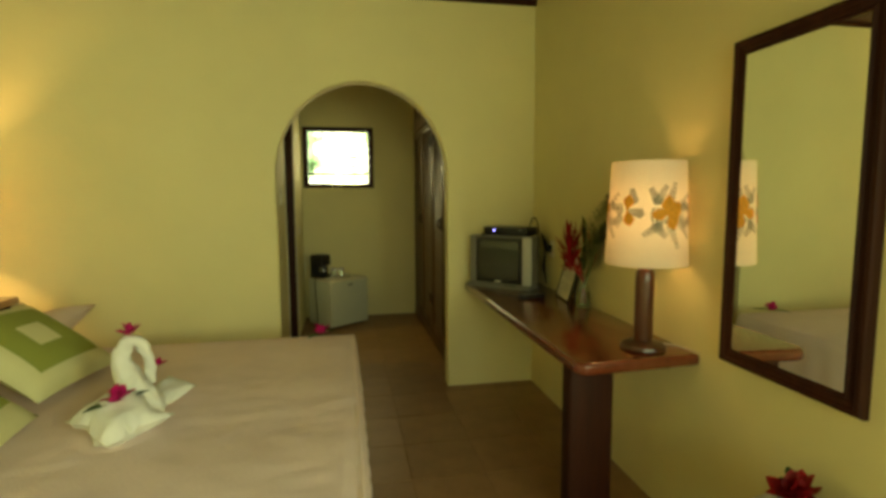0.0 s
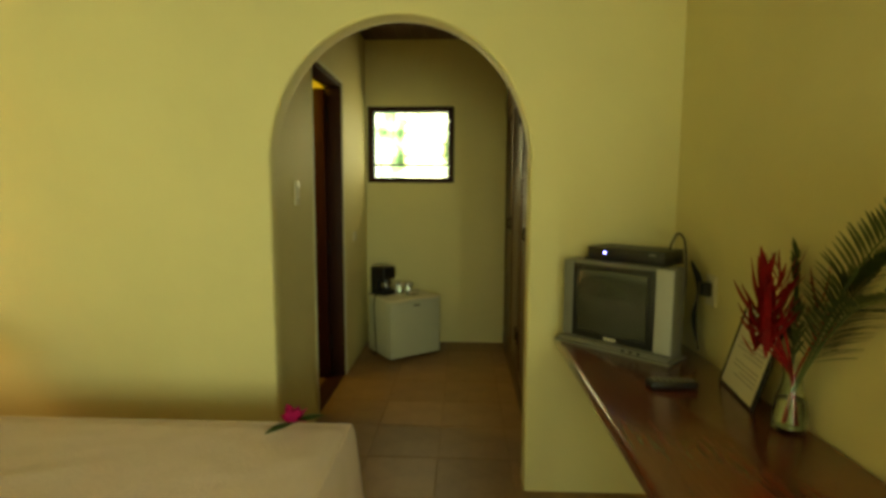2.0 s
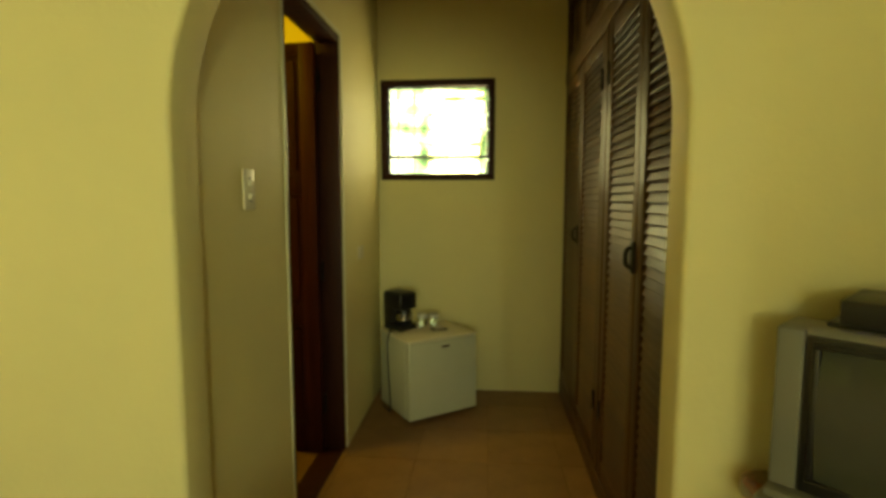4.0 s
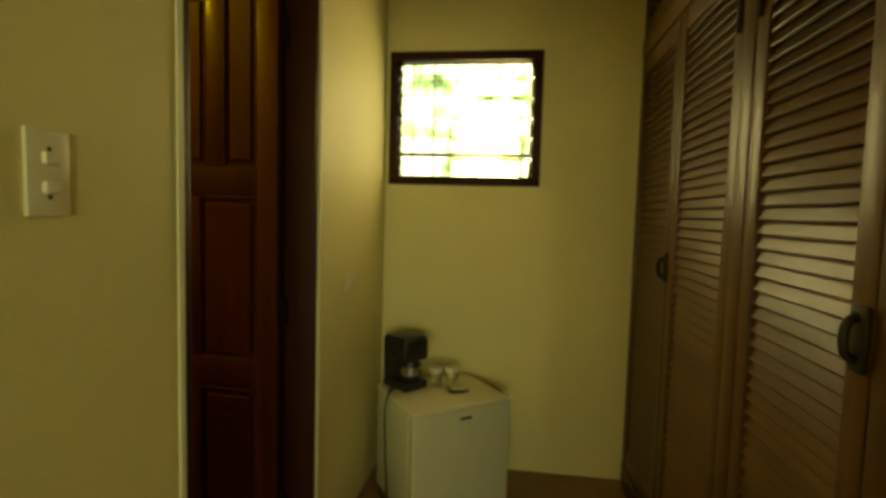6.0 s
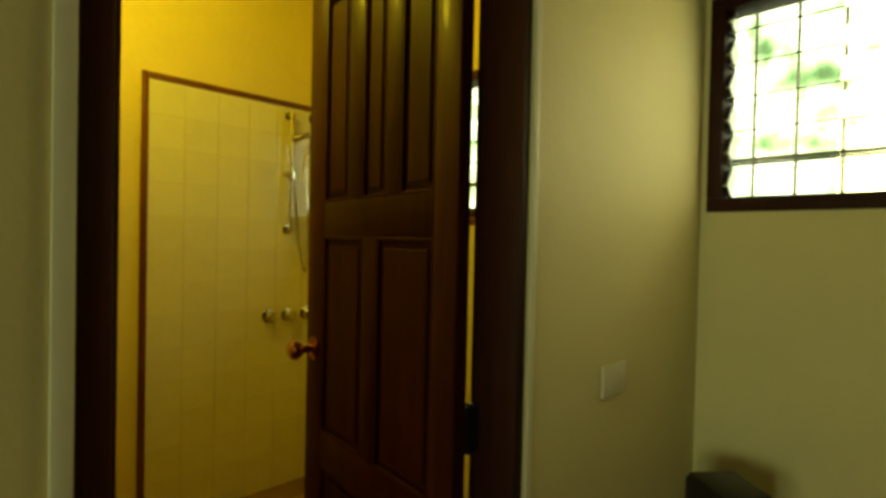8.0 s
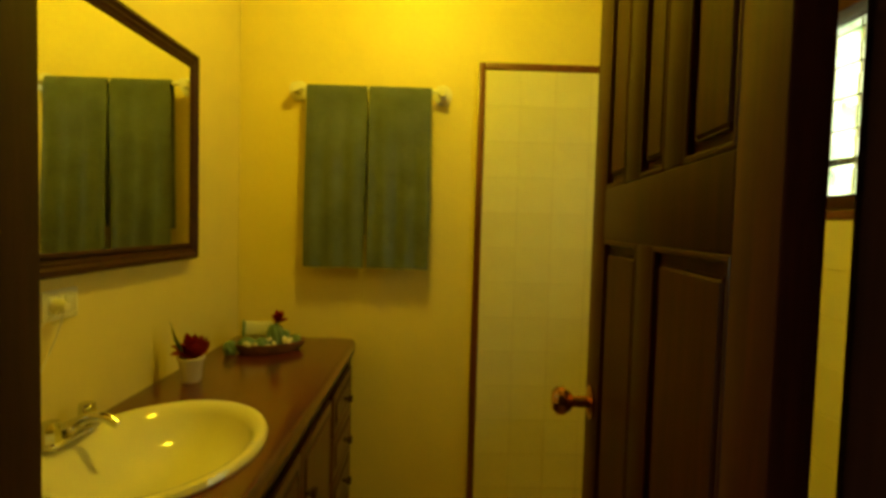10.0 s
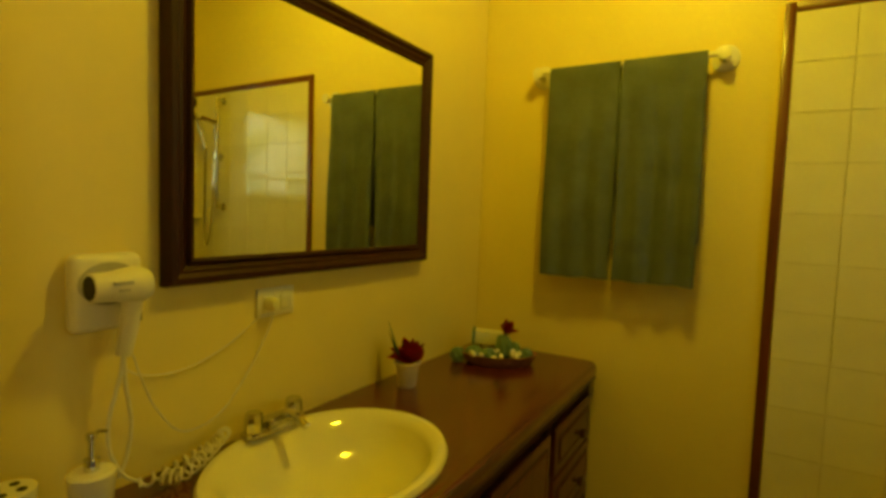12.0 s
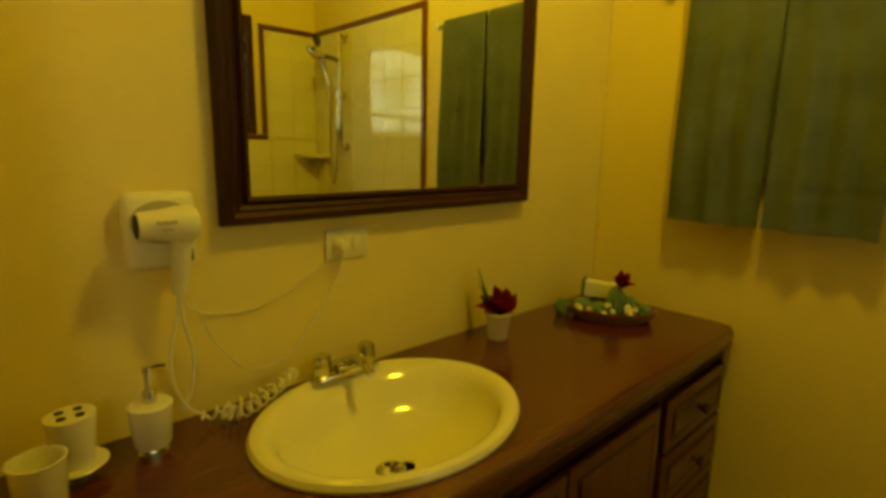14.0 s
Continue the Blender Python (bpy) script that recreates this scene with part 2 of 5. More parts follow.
SCREEN = surface("tube_screen", (0.055, 0.06, 0.045), 0.10, vary=0.05, relief=0.0, coat=0.7)
LED = glowing("blue_led", (0.25, 0.25, 1.0), 14.0)
BULB_GLASS = glowing("bulb_glass", (1.0, 0.72, 0.3), 12.0)
# near-black that paints the shade inside openings, grooves and the closet
HOLE_SHADE = surface("painted_hole_shade", (0.02, 0.018, 0.015), 0.7)
GARDEN = garden()


# ---- building blocks ----
def mesh_of(name, bm, material):
    me = bpy.data.meshes.new(name)
    bm.normal_update()
    bm.to_mesh(me)
    bm.free()
    me.materials.append(material)
    return me


def smooth(bm, angle=35.0):
    lim = radians(angle)
    for f in bm.faces:
        f.smooth = True
    for e in bm.edges:
        if len(e.link_faces) == 2 and e.calc_face_angle(0) > lim:
            e.smooth = False
    return bm


def part(name, bm, material, parent=None, label="", m=None):
    ob = new(name, mesh_of(name, smooth(bm), material))
    if parent:
        ob.parent = parent
    if m is not None:
        ob.matrix_basis = m
    if label:
        ob["label"] = label
    return ob


def piece(name, me, parent, m):
    ob = new(name, me)
    ob.parent = parent
    ob.matrix_basis = m
    return ob


def thing(name, label, category, m, group=""):
    ob = new(name)
    ob.empty_display_size = 0.05
    ob.matrix_basis = m
    return tagged(ob, label, category, group)


def setting(name, bm, material, label="", m=None):
    ob = part(name, bm, material, None, "", m)
    return tagged(ob, label, "", "", "structure")


def block(x0, x1, y0, y1, z0, z1, bevel=0.0, bm=None, segments=2, m=None):
    own = bmesh.new()
    bmesh.ops.create_cube(own, size=1)
    for v in own.verts:
        v.co = ((x0 + x1) / 2 + v.co.x * (x1 - x0), (y0 + y1) / 2 + v.co.y * (y1 - y0), (z0 + z1) / 2 + v.co.z * (z1 - z0))
    if bevel:
        bmesh.ops.bevel(own, geom=own.edges[:], offset=bevel, segments=segments, profile=0.5, affect="EDGES")
    if m is not None:
        own.transform(m)
    return merge(bm, own)


def merge(bm, own):
    if bm is None:
        return own
    me = bpy.data.meshes.new("tmp")
    own.to_mesh(me)
    own.free()
    bm.from_mesh(me)
    bpy.data.meshes.remove(me)
    return bm


def lathe(profile, seg=28, bm=None, sx=1.0, sy=1.0, m=None):
    """Turns (radius, height) pairs about z."""
    own = bmesh.new()
    rings = []
    for r, z in profile:
        if r < 1e-5:
            rings.append([own.verts.new((0, 0, z))])
        else:
            rings.append([own.verts.new((r * sx * math.cos(2 * math.pi * k / seg), r * sy * math.sin(2 * math.pi * k / seg), z)) for k in range(seg)])
    for a, b in zip(rings, rings[1:]):
        for k in range(seg):
            q = [a[k % len(a)], a[(k + 1) % len(a)], b[(k + 1) % len(b)], b[k % len(b)]]
            q = list(dict.fromkeys(q))
            if len(q) > 2:
                own.faces.new(q)
    bmesh.ops.recalc_face_normals(own, faces=own.faces[:])
    if m is not None:
        own.transform(m)
    return merge(bm, own)


def tube(points, radius, seg=8, bm=None, taper=None, flat=1.0):
    """A round bar along a line of points; radius may shrink to taper."""
    own = bmesh.new()
    pts = [Vector(p) for p in points]
    rings, side = [], None
    for k, p in enumerate(pts):
        d = (pts[min(k + 1, len(pts) - 1)] - pts[max(k - 1, 0)]).normalized()
        if side is None:
            side = d.cross(Vector((0, 0, 1)) if abs(d.z) < 0.9 else Vector((1, 0, 0))).normalized()
        side = (side - d * side.dot(d)).normalized()
        up = d.cross(side)
        r = radius if taper is None else radius + (taper - radius) * k / (len(pts) - 1)
        rings.append([own.verts.new(p + r * (math.cos(2 * math.pi * j / seg) * side + flat * math.sin(2 * math.pi * j / seg) * up)) for j in range(seg)])
    for a, b in zip(rings, rings[1:]):
        for j in range(seg):
            own.faces.new((a[j], a[(j + 1) % seg], b[(j + 1) % seg], b[j]))
    own.faces.new(rings[0][::-1])
    own.faces.new(rings[-1])
    bmesh.ops.recalc_face_normals(own, faces=own.faces[:])
    return merge(bm, own)


def curve_points(points, steps=6):
    """A smooth line through the given points."""
    p = [Vector(q) for q in points]
    p = [2 * p[0] - p[1]] + p + [2 * p[-1] - p[-2]]
    out = []
    for k in range(1, len(p) - 2):
        for s in range(steps):
            t = s / steps
            out.append(0.5 * ((2 * p[k]) + (p[k + 1] - p[k - 1]) * t + (2 * p[k - 1] - 5 * p[k] + 4 * p[k + 1] - p[k + 2]) * t * t + (3 * p[k] - p[k - 1] - 3 * p[k + 1] + p[k + 2]) * t ** 3))
    return out + [p[-2]]


def outline_slab(outline, depth, axis="y", bm=None):
    """A flat outline in two axes, given thickness along the third."""
    own = bmesh.new()
    def at(u, v, w):
        return {"y": (u, w, v), "z": (u, v, w), "x": (w, u, v)}[axis]
    a = [own.verts.new(at(u, v, depth[0])) for u, v in outline]
    b = [own.verts.new(at(u, v, depth[1])) for u, v in outline]
    n = len(outline)
    own.faces.new(a)
    own.faces.new(b[::-1])
    for k in range(n):
        own.faces.new((a[k], b[k], b[(k + 1) % n], a[(k + 1) % n]))
    bmesh.ops.recalc_face_normals(own, faces=own.faces[:])
    return merge(bm, own)


def petal(length, width, curl, bm=None, m=None, thick=0.0012):
    """A curved leaf or petal that grows along x and curls up."""
    own = bmesh.new()
    steps, rows = 5, []
    for k in range(steps + 1):
        s = k / steps
        w = width * math.sin(math.pi * min(0.97, 0.10 + 0.87 * s)) * 0.5
        z = curl * s * s * length
        rows.append([own.verts.new((length * s, w * q, z + 0.25 * abs(q) * w)) for q in (-1, 0, 1)])
    for a, b in zip(rows, rows[1:]):
        for j in range(2):
            own.faces.new((a[j], b[j], b[j + 1], a[j + 1]))
    bmesh.ops.solidify(own, geom=own.faces[:], thickness=thick)
    if m is not None:
        own.transform(m)
    return merge(bm, own)


# ---- setting: floor, walls, ceiling ----
floor = setting("floor", block(-2.05, 1.90, BACK_Y - 0.12, NORTH_Y + 0.14, -0.12, -0.0018), GROUT, "terracotta tiled floor with dull grout joints")
ceiling_bm = bmesh.new()
for k in range(34):
    x0 = -2.05 + k * 0.117
    block(x0 + 0.002, x0 + 0.115, BACK_Y - 0.12, NORTH_Y + 0.14, TOP_Z, TOP_Z + 0.02, 0.003, ceiling_bm, 1)
block(-2.05, 1.93, BACK_Y - 0.12, NORTH_Y + 0.14, TOP_Z + 0.021, TOP_Z + 0.09, 0, ceiling_bm)
setting("ceiling", ceiling_bm, CEILING, "dark stained board ceiling")

# arch wall with a round-headed opening
ARCH_L, ARCH_R, SPRING = 0.017, 1.137, 1.478
cx, rad = (ARCH_L + ARCH_R) / 2, (ARCH_R - ARCH_L) / 2
arc = [(cx - rad * math.cos(math.pi * k / 40), SPRING + 0.605 * math.sin(math.pi * k / 40)) for k in range(41)]
arch_bm = outline_slab([(-2.05, 0), (ARCH_L, 0)] + arc + [(ARCH_R, 0), (1.90, 0), (1.90, TOP_Z), (-2.05, TOP_Z)], (ARCH_Y, ARCH_Y + 0.12))
edges = [e for e in arch_bm.edges if abs(e.verts[0].co.y - e.verts[1].co.y) < 1e-5 and all(ARCH_L - 1e-3 <= v.co.x <= ARCH_R + 1e-3 and v.co.z < TOP_Z - 0.1 for v in e.verts)]
bmesh.ops.bevel(arch_bm, geom=edges, offset=0.014, segments=3, profile=0.5, affect="EDGES")
setting("wall_arch", arch_bm, PLASTER, "cream plaster wall with a round arch opening")
setting("wall_left", block(FLOOR_X - 0.14, FLOOR_X, BACK_Y, ARCH_Y - 0.002, 0, TOP_Z), PLASTER, "cream plaster bedroom wall")


def pierced(u0, u1, holes, depth, axis):
    """One solid wall, storey high, with rectangular openings (u from, u to, z from, z to)."""
    us = sorted({u0, u1, *(h[0] for h in holes), *(h[1] for h in holes)})
    zs = sorted({0.0, TOP_Z, *(h[2] for h in holes), *(h[3] for h in holes)})
    own = bmesh.new()
    at = {(i, j): own.verts.new((u, depth[0], z) if axis == "y" else (depth[0], u, z)) for i, u in enumerate(us) for j, z in enumerate(zs)}
    for i in range(len(us) - 1):
        for j in range(len(zs) - 1):
            mu, mz = (us[i] + us[i + 1]) / 2, (zs[j] + zs[j + 1]) / 2
            if not any(h[0] < mu < h[1] and h[2] < mz < h[3] for h in holes):
                own.faces.new((at[i, j], at[i + 1, j], at[i + 1, j + 1], at[i, j + 1]))
    made = bmesh.ops.extrude_face_region(own, geom=own.faces[:])
    for v in made["geom"]:
        if isinstance(v, bmesh.types.BMVert):
            if axis == "y":
                v.co.y = depth[1]
            else:
                v.co.x = depth[1]
    bmesh.ops.delete(own, geom=[v for v in own.verts if not v.link_faces], context="VERTS")
    bmesh.ops.recalc_face_normals(own, faces=own.faces[:])
    return own


BW0, BW1 = 0.20, 1.30
# the opening in the right wall is invented, to let the added side lamp in
setting("wall_right", pierced(BACK_Y, ARCH_Y - 0.002, [(-1.35, -0.35, 0.90, 2.10)], (RIGHT_X, RIGHT_X + 0.135), "x"), PLASTER, "cream plaster bedroom wall with an added unseen opening for side light")
setting("wall_back", pierced(-1.885, 1.90, [(BW0, BW1, 0.90, 2.10)], (BACK_Y - 0.12, BACK_Y - 0.002), "y"), PLASTER, "cream plaster wall with a wide window")
setting("wall_north_hall", pierced(HALL_X - 0.06, 1.90, [(0.012, 0.764, 1.433, 2.085)], (NORTH_Y, NORTH_Y + 0.14), "y"), PLASTER, "cream plaster wall with a louvred window")
setting("wall_north_bath", pierced(-2.05, HALL_X - 0.062, [(-1.585, -0.833, 1.433, 2.085)], (NORTH_Y, NORTH_Y + 0.14), "y"), PLASTER_BATH, "yellow painted wall with a louvred window")
DOOR_Y0, DOOR_Y1, DOOR_Z = 4.558, 5.282, 2.105
setting("wall_hall_left", pierced(ARCH_Y + 0.121, NORTH_Y - 0.002, [(DOOR_Y0, DOOR_Y1, 0.0, DOOR_Z)], (HALL_X - 0.125, HALL_X), "x"), PLASTER, "cream plaster passage wall with a doorway")
setting("wall_bath_mirror", block(-2.05, HALL_X - 0.127, ARCH_Y + 0.122, BATH_Y, 0, TOP_Z), PLASTER_BATH, "yellow painted bathroom wall")
setting("wall_bath_east", block(HALL_X - 0.205, HALL_X - 0.127, BATH_Y + 0.002, DOOR_Y0 - 0.001, 0, TOP_Z, 0.006), PLASTER_BATH, "yellow painted pier beside the bathroom doorway")
setting("wall_bath_towel", block(-2.06, BATH_X, BATH_Y + 0.002, NORTH_Y - 0.002, 0, TOP_Z), PLASTER_BATH, "yellow painted bathroom wall")
setting("wall_closet_end", block(1.34, 1.90, ARCH_Y + 0.122, ARCH_Y + 0.16, 0, TOP_Z), PLASTER, "plain wall inside the closet")
setting("wall_closet_back", block(1.80, 1.90, ARCH_Y + 0.162, NORTH_Y - 0.002, 0, TOP_Z), PLASTER, "plain wall behind the closet")
setting("trim", block(FLOOR_X, RIGHT_X, ARCH_Y - 0.022, ARCH_Y - 0.002, TOP_Z - 0.03, TOP_Z - 0.002, 0.004), FRAME_WOOD, "dark wooden cornice strip under the ceiling")
back_ground = block(-7, 7, 10.5, 10.6, -2, 7)
setting("backdrop", back_ground, GARDEN, "sunlit garden leaves beyond the windows")
setting("ground", block(-400, 400, -400, 400, -0.4, -0.13), LEAF, "garden ground outside")


# ---- louvred windows ----
def louvred_window(name, x0, x1, z0, z1, label):
    root = thing(name, label, "window", pose(x0, NORTH_Y, z0))
    root["kind"] = "structure"
    w, h, f = x1 - x0, z1 - z0, 0.042
    fr = block(0, w, -0.012, 0.10, 0, f, 0.004)
    block(0, w, -0.012, 0.10, h - f, h, 0.004, fr)
    block(0, f, -0.0125, 0.10, f, h - f, 0.004, fr)
    block(w - f, w, -0.0125, 0.10, f, h - f, 0.004, fr)
    part("window_frame", fr, FRAME_WOOD, root, "dark wooden frame")
    part("transom", block(f, w - f, 0.05, 0.075, 0.145, 0.165, 0.003), STEEL, root, "grey metal bar")
    slat = block(f + 0.012, w - f - 0.012, -0.003, 0.003, -0.055, 0.055, 0.001)
    me = mesh_of("glass_slat", slat, LOUVRE)
    n = 6
    for k in range(n):
        ob = piece("glass_slat", me, root, pose(0, 0.035, f + 0.045 + k * (h - 2 * f - 0.075) / (n - 1), -38, 0, 0))
        ob.visible_shadow = False
    clip = mesh_of("clip", block(-0.008, 0.008, -0.03, 0.03, -0.035, 0.035, 0.003), STEEL)
    for k in range(n):
        for x in (f + 0.009, w - f - 0.009):
            piece("clip", clip, root, pose(x, 0.035, f + 0.045 + k * (h - 2 * f - 0.075) / (n - 1), -38, 0, 0))
    bar = mesh_of("bar", tube([(0, 0.10, f), (0, 0.10, h - f)], 0.005, 6), WHITE_PLASTIC)
    for k in range(6):
        piece("bar", bar, root, pose(f + (k + 0.5) * (w - 2 * f) / 6, 0, 0))
    return root


louvred_window("window_1", 0.012, 0.764, 1.433, 2.085, "louvred glass window in a dark wooden frame")
louvred_window("window_2", -1.585, -0.833, 1.433, 2.085, "louvred glass bathroom window in a dark frame")
bw = thing("window_3", "wide unseen bedroom window with a dark wooden frame", "window", pose(BW0, BACK_Y - 0.08, 0.90))
bw["kind"] = "structure"
fr = block(0, 0.05, -0.03, 0.03, 0, 1.2, 0.004)
for x in (0.525, 1.05):
    block(x, x + 0.05, -0.03, 0.03, 0, 1.2, 0.004, fr)
block(0.05, 1.05, -0.025, 0.025, 0, 0.05, 0.004, fr)
block(0.05, 1.05, -0.025, 0.025, 1.15, 1.2, 0.004, fr)
part("window_frame", fr, FRAME_WOOD, bw)
# invented second window, out of view, framing the added side lamp
bw2 = copy_thing(bw, pose(RIGHT_X + 0.08, -1.35, 0.90, 0, 0, 90) @ Matrix.Scale(1.0 / 1.1, 4, (1, 0, 0)))
bw2.name = "window_4"

# ---- bathroom door and its frame ----
frame_root = thing("door_frame", "dark wooden door frame set in the passage wall", "door frame", pose(HALL_X - 0.0625, 0, 0))
frame_root["kind"] = "structure"
JT = 0.032
for y0, y1, nm in ((DOOR_Y0 + 0.001, DOOR_Y0 + JT, "jamb"), (DOOR_Y1 - 0.027, DOOR_Y1 - 0.001, "jamb")):
    part(nm, block(-0.112 if y0 < 5 else -0.058, 0.060, y0, y1, 0, DOOR_Z - JT, 0.004), FRAME_WOOD, frame_root)
    if y0 > 5:
        continue
    s, ys = 1, y0 + JT
    part("stop", block(-0.02, 0.02, min(ys, ys + s * 0.012), max(ys, ys + s * 0.012), 0, DOOR_Z - JT - 0.012, 0.002), FRAME_WOOD, frame_root)
part("head", block(-0.0585, 0.0605, DOOR_Y0 + 0.001, DOOR_Y1 - 0.001, DOOR_Z - JT, DOOR_Z - 0.001, 0.004), FRAME_WOOD, frame_root)
part("strike_plate", block(-0.055, -0.025, DOOR_Y0 + JT, DOOR_Y0 + JT + 0.003, 0.93, 1.03, 0.001), STEEL, frame_root, "steel strike plate")
for y0 in (DOOR_Y0 - 0.020, DOOR_Y1 + 0.001):
    part("edge_bead", block(0.0628, 0.068, y0, y0 + 0.019, 0, DOOR_Z + 0.018, 0.002), BEAD, frame_root, "pale painted plaster bead")
part("edge_bead", block(0.0628, 0.068, DOOR_Y0 - 0.0005, DOOR_Y1 + 0.0005, DOOR_Z + 0.001, DOOR_Z + 0.018, 0.002), BEAD, frame_root, "pale painted plaster bead")
part("threshold", block(-0.06, 0.055, DOOR_Y0 + JT, DOOR_Y1 - JT, 0.0, 0.012, 0.003), FRAME_WOOD, frame_root)

door = thing("door", "dark panelled wooden door standing open into the bathroom", "door", pose(-0.107, 5.2035, 0.008, 0, 0, 174.2))
LEN, DT, DH = 0.69, 0.033, 2.045
STILES = ((0.0, 0.078), (LEN - 0.105, LEN))
def door_bar(x0, x1, z0, z1, name):
    part(name, block(x0, x1, -DT / 2, DT / 2, z0, z1, 0.003), DOOR_WOOD, door)
for x0, x1 in STILES:
    door_bar(x0, x1, 0, DH, "stile")
RAILS = ((0, 0.16), (0.67, 0.77), (1.325, 1.42), (1.99, DH))
for z0, z1 in RAILS:
    door_bar(0.078, LEN - 0.105, z0, z1, "rail")
COLS_UP = (0.078, 0.205, 0.270, 0.375, 0.450, LEN - 0.105)
COLS_LOW = (0.078, 0.30, 0.37, LEN - 0.105)
for z0, z1, cols in ((1.42, 1.99, COLS_UP), (0.77, 1.325, COLS_LOW), (0.16, 0.67, COLS_LOW)):
    for k in range(1, len(cols) - 1, 2):
        door_bar(cols[k], cols[k + 1], z0, z1, "mullion")
    for k in range(0, len(cols), 2):
        a, b = cols[k], cols[k + 1]
        pn = block(a, b, -0.006, 0.006, z0, z1)
        for sgn in (-1, 1):
            raised = block(a + 0.02, b - 0.02, min(sgn * 0.006, sgn * 0.013), max(sgn * 0.006, sgn * 0.013), z0 + 0.022, z1 - 0.022, 0.006, None, 1)
            merge(pn, raised)
            for e0, e1, g0, g1 in ((a, b, z0, z0 + 0.008), (a, b, z1 - 0.008, z1), (a, a + 0.008, z0, z1), (b - 0.008, b, z0, z1)):
                block(e0, e1, min(sgn * 0.006, sgn * 0.0165), max(sgn * 0.006, sgn * 0.0165), g0, g1, 0.002, pn, 1)
        part("panel", pn, DOOR_WOOD, door)
for s in (-1, 1):
    knob = lathe([(0, 0), (0.032, 0), (0.034, 0.004), (0.012, 0.010), (0.011, 0.035), (0.020, 0.042), (0.028, 0.055), (0.027, 0.068), (0.018, 0.076), (0, 0.078)], 24, None, 1, 1, pose(LEN - 0.055, s * DT / 2, 1.00, -90 * s, 0, 0))
    part("knob", knob, BRASS, door, "worn brass door knob")
for z in (0.20, 0.89, 1.82):
    part("hinge", merge(tube([(0.006, -DT / 2 - 0.016, z), (0.006, -DT / 2 - 0.016, z + 0.1)], 0.008, 10), block(-0.002, 0.016, -DT / 2 - 0.0335, -DT / 2 + 0.002, z + 0.004, z + 0.096)), IRON, door, "dark iron hinge")

# ---- closet: louvred doors ----
closet = thing("closet", "built-in wooden closet with louvred double doors", "closet", pose(1.214, 0, 0))
C0, C1 = ARCH_Y + 0.125, NORTH_Y - 0.004
part("kick_board", block(0.0, 0.03, C0, C1, 0, 0.10, 0.003), CLOSET_WOOD, closet)
part("rail", block(0.0, 0.035, C0, C1, 2.03, 2.11, 0.003), CLOSET_WOOD, closet)
part("rail", block(0.0, 0.035, C0, C1, 2.56, TOP_Z - 0.002, 0.003), CLOSET_WOOD, closet)
part("post", block(0.001, 0.036, 4.965, 5.035, 0.10, 2.03, 0.003), CLOSET_WOOD, closet)
part("post", block(0.001, 0.036, 4.965, 5.035, 2.11, 2.56, 0.003), CLOSET_WOOD, closet)
# dark sheet behind the slats, its colour stands in for the closet's shade
part("body", block(0.06, 0.09, C0, C1, 0.0, TOP_Z - 0.002), HOLE_SHADE, closet, "dark sheet standing in for the shade inside the closet")


def louvre_leaf(y0, y1, z0, z1, solid_to, stile=0.062):
    lo = z0 + 0.075
    if solid_to:
        bm = block(0.014, 0.022, y0 + stile - 0.004, y1 - stile + 0.004, lo - 0.004, solid_to - 0.076)
        block(0.009, 0.016, y0 + stile + 0.03, y1 - stile - 0.03, lo + 0.03, solid_to - 0.11, 0.005, bm, 1)
    else:
        bm = block(0.005, 0.033, y0 + stile, y1 - stile, z0, lo, 0.003)
    leaf = part("door", bm, CLOSET_WOOD, closet)
    part("stile", block(0.004, 0.034, y0 + 0.002, y0 + stile, z0, z1, 0.003), CLOSET_WOOD, leaf)
    part("stile", block(0.004, 0.034, y1 - stile, y1 - 0.002, z0, z1, 0.003), CLOSET_WOOD, leaf)
    part("rail", block(0.005, 0.033, y0 + stile, y1 - stile, z1 - 0.075, z1, 0.003), CLOSET_WOOD, leaf)
    if solid_to:
        part("rail", block(0.005, 0.033, y0 + stile, y1 - stile, z0, lo, 0.003), CLOSET_WOOD, leaf)
        part("rail", block(0.005, 0.033, y0 + stile, y1 - stile, solid_to - 0.08, solid_to, 0.003), CLOSET_WOOD, leaf)
        lo = solid_to
    w = y1 - y0 - 2 * stile
    me = mesh_of("slat", block(-0.020, 0.020, -w / 2, w / 2, -0.0035, 0.0035, 0.0015, None, 1), SLAT_WOOD)
    z = lo + 0.016
    while z < z1 - 0.08:
        piece("slat", me, leaf, pose(0.019, (y0 + y1) / 2, z, 0, -66, 0))
        z += 0.033
    return leaf


leaves = [louvre_leaf(a, b, 0.105, 2.025, 0) for a, b in ((5.585, C1), (5.035, 5.585), (4.47, 4.965), (C0, 4.47))]
for a, b in ((5.585, C1), (5.035, 5.585), (4.47, 4.965), (C0, 4.47)):
    louvre_leaf(a, b, 2.115, 2.555, 0)
for leaf, y in ((leaves[0], 5.610), (leaves[2], 4.495)):
    g = block(-0.006, 0.004, y - 0.022, y + 0.022, 1.06, 1.17, 0.006)
    tubepts = curve_points([(-0.004, y, 1.08), (-0.020, y, 1.09), (-0.024, y, 1.115), (-0.020, y, 1.14), (-0.004, y, 1.15)], 4)
    tube(tubepts, 0.008, 8, g)
    part("handle", g, IRON, leaf, "dark iron pull handle")
for leaf, y in ((leaves[1], 5.060), (leaves[2], 4.940)):
    for z in (0.35, 1.78):
        part("hinge", tube([(-0.002, y, z), (-0.002, y, z + 0.09)], 0.006, 8), IRON, leaf)


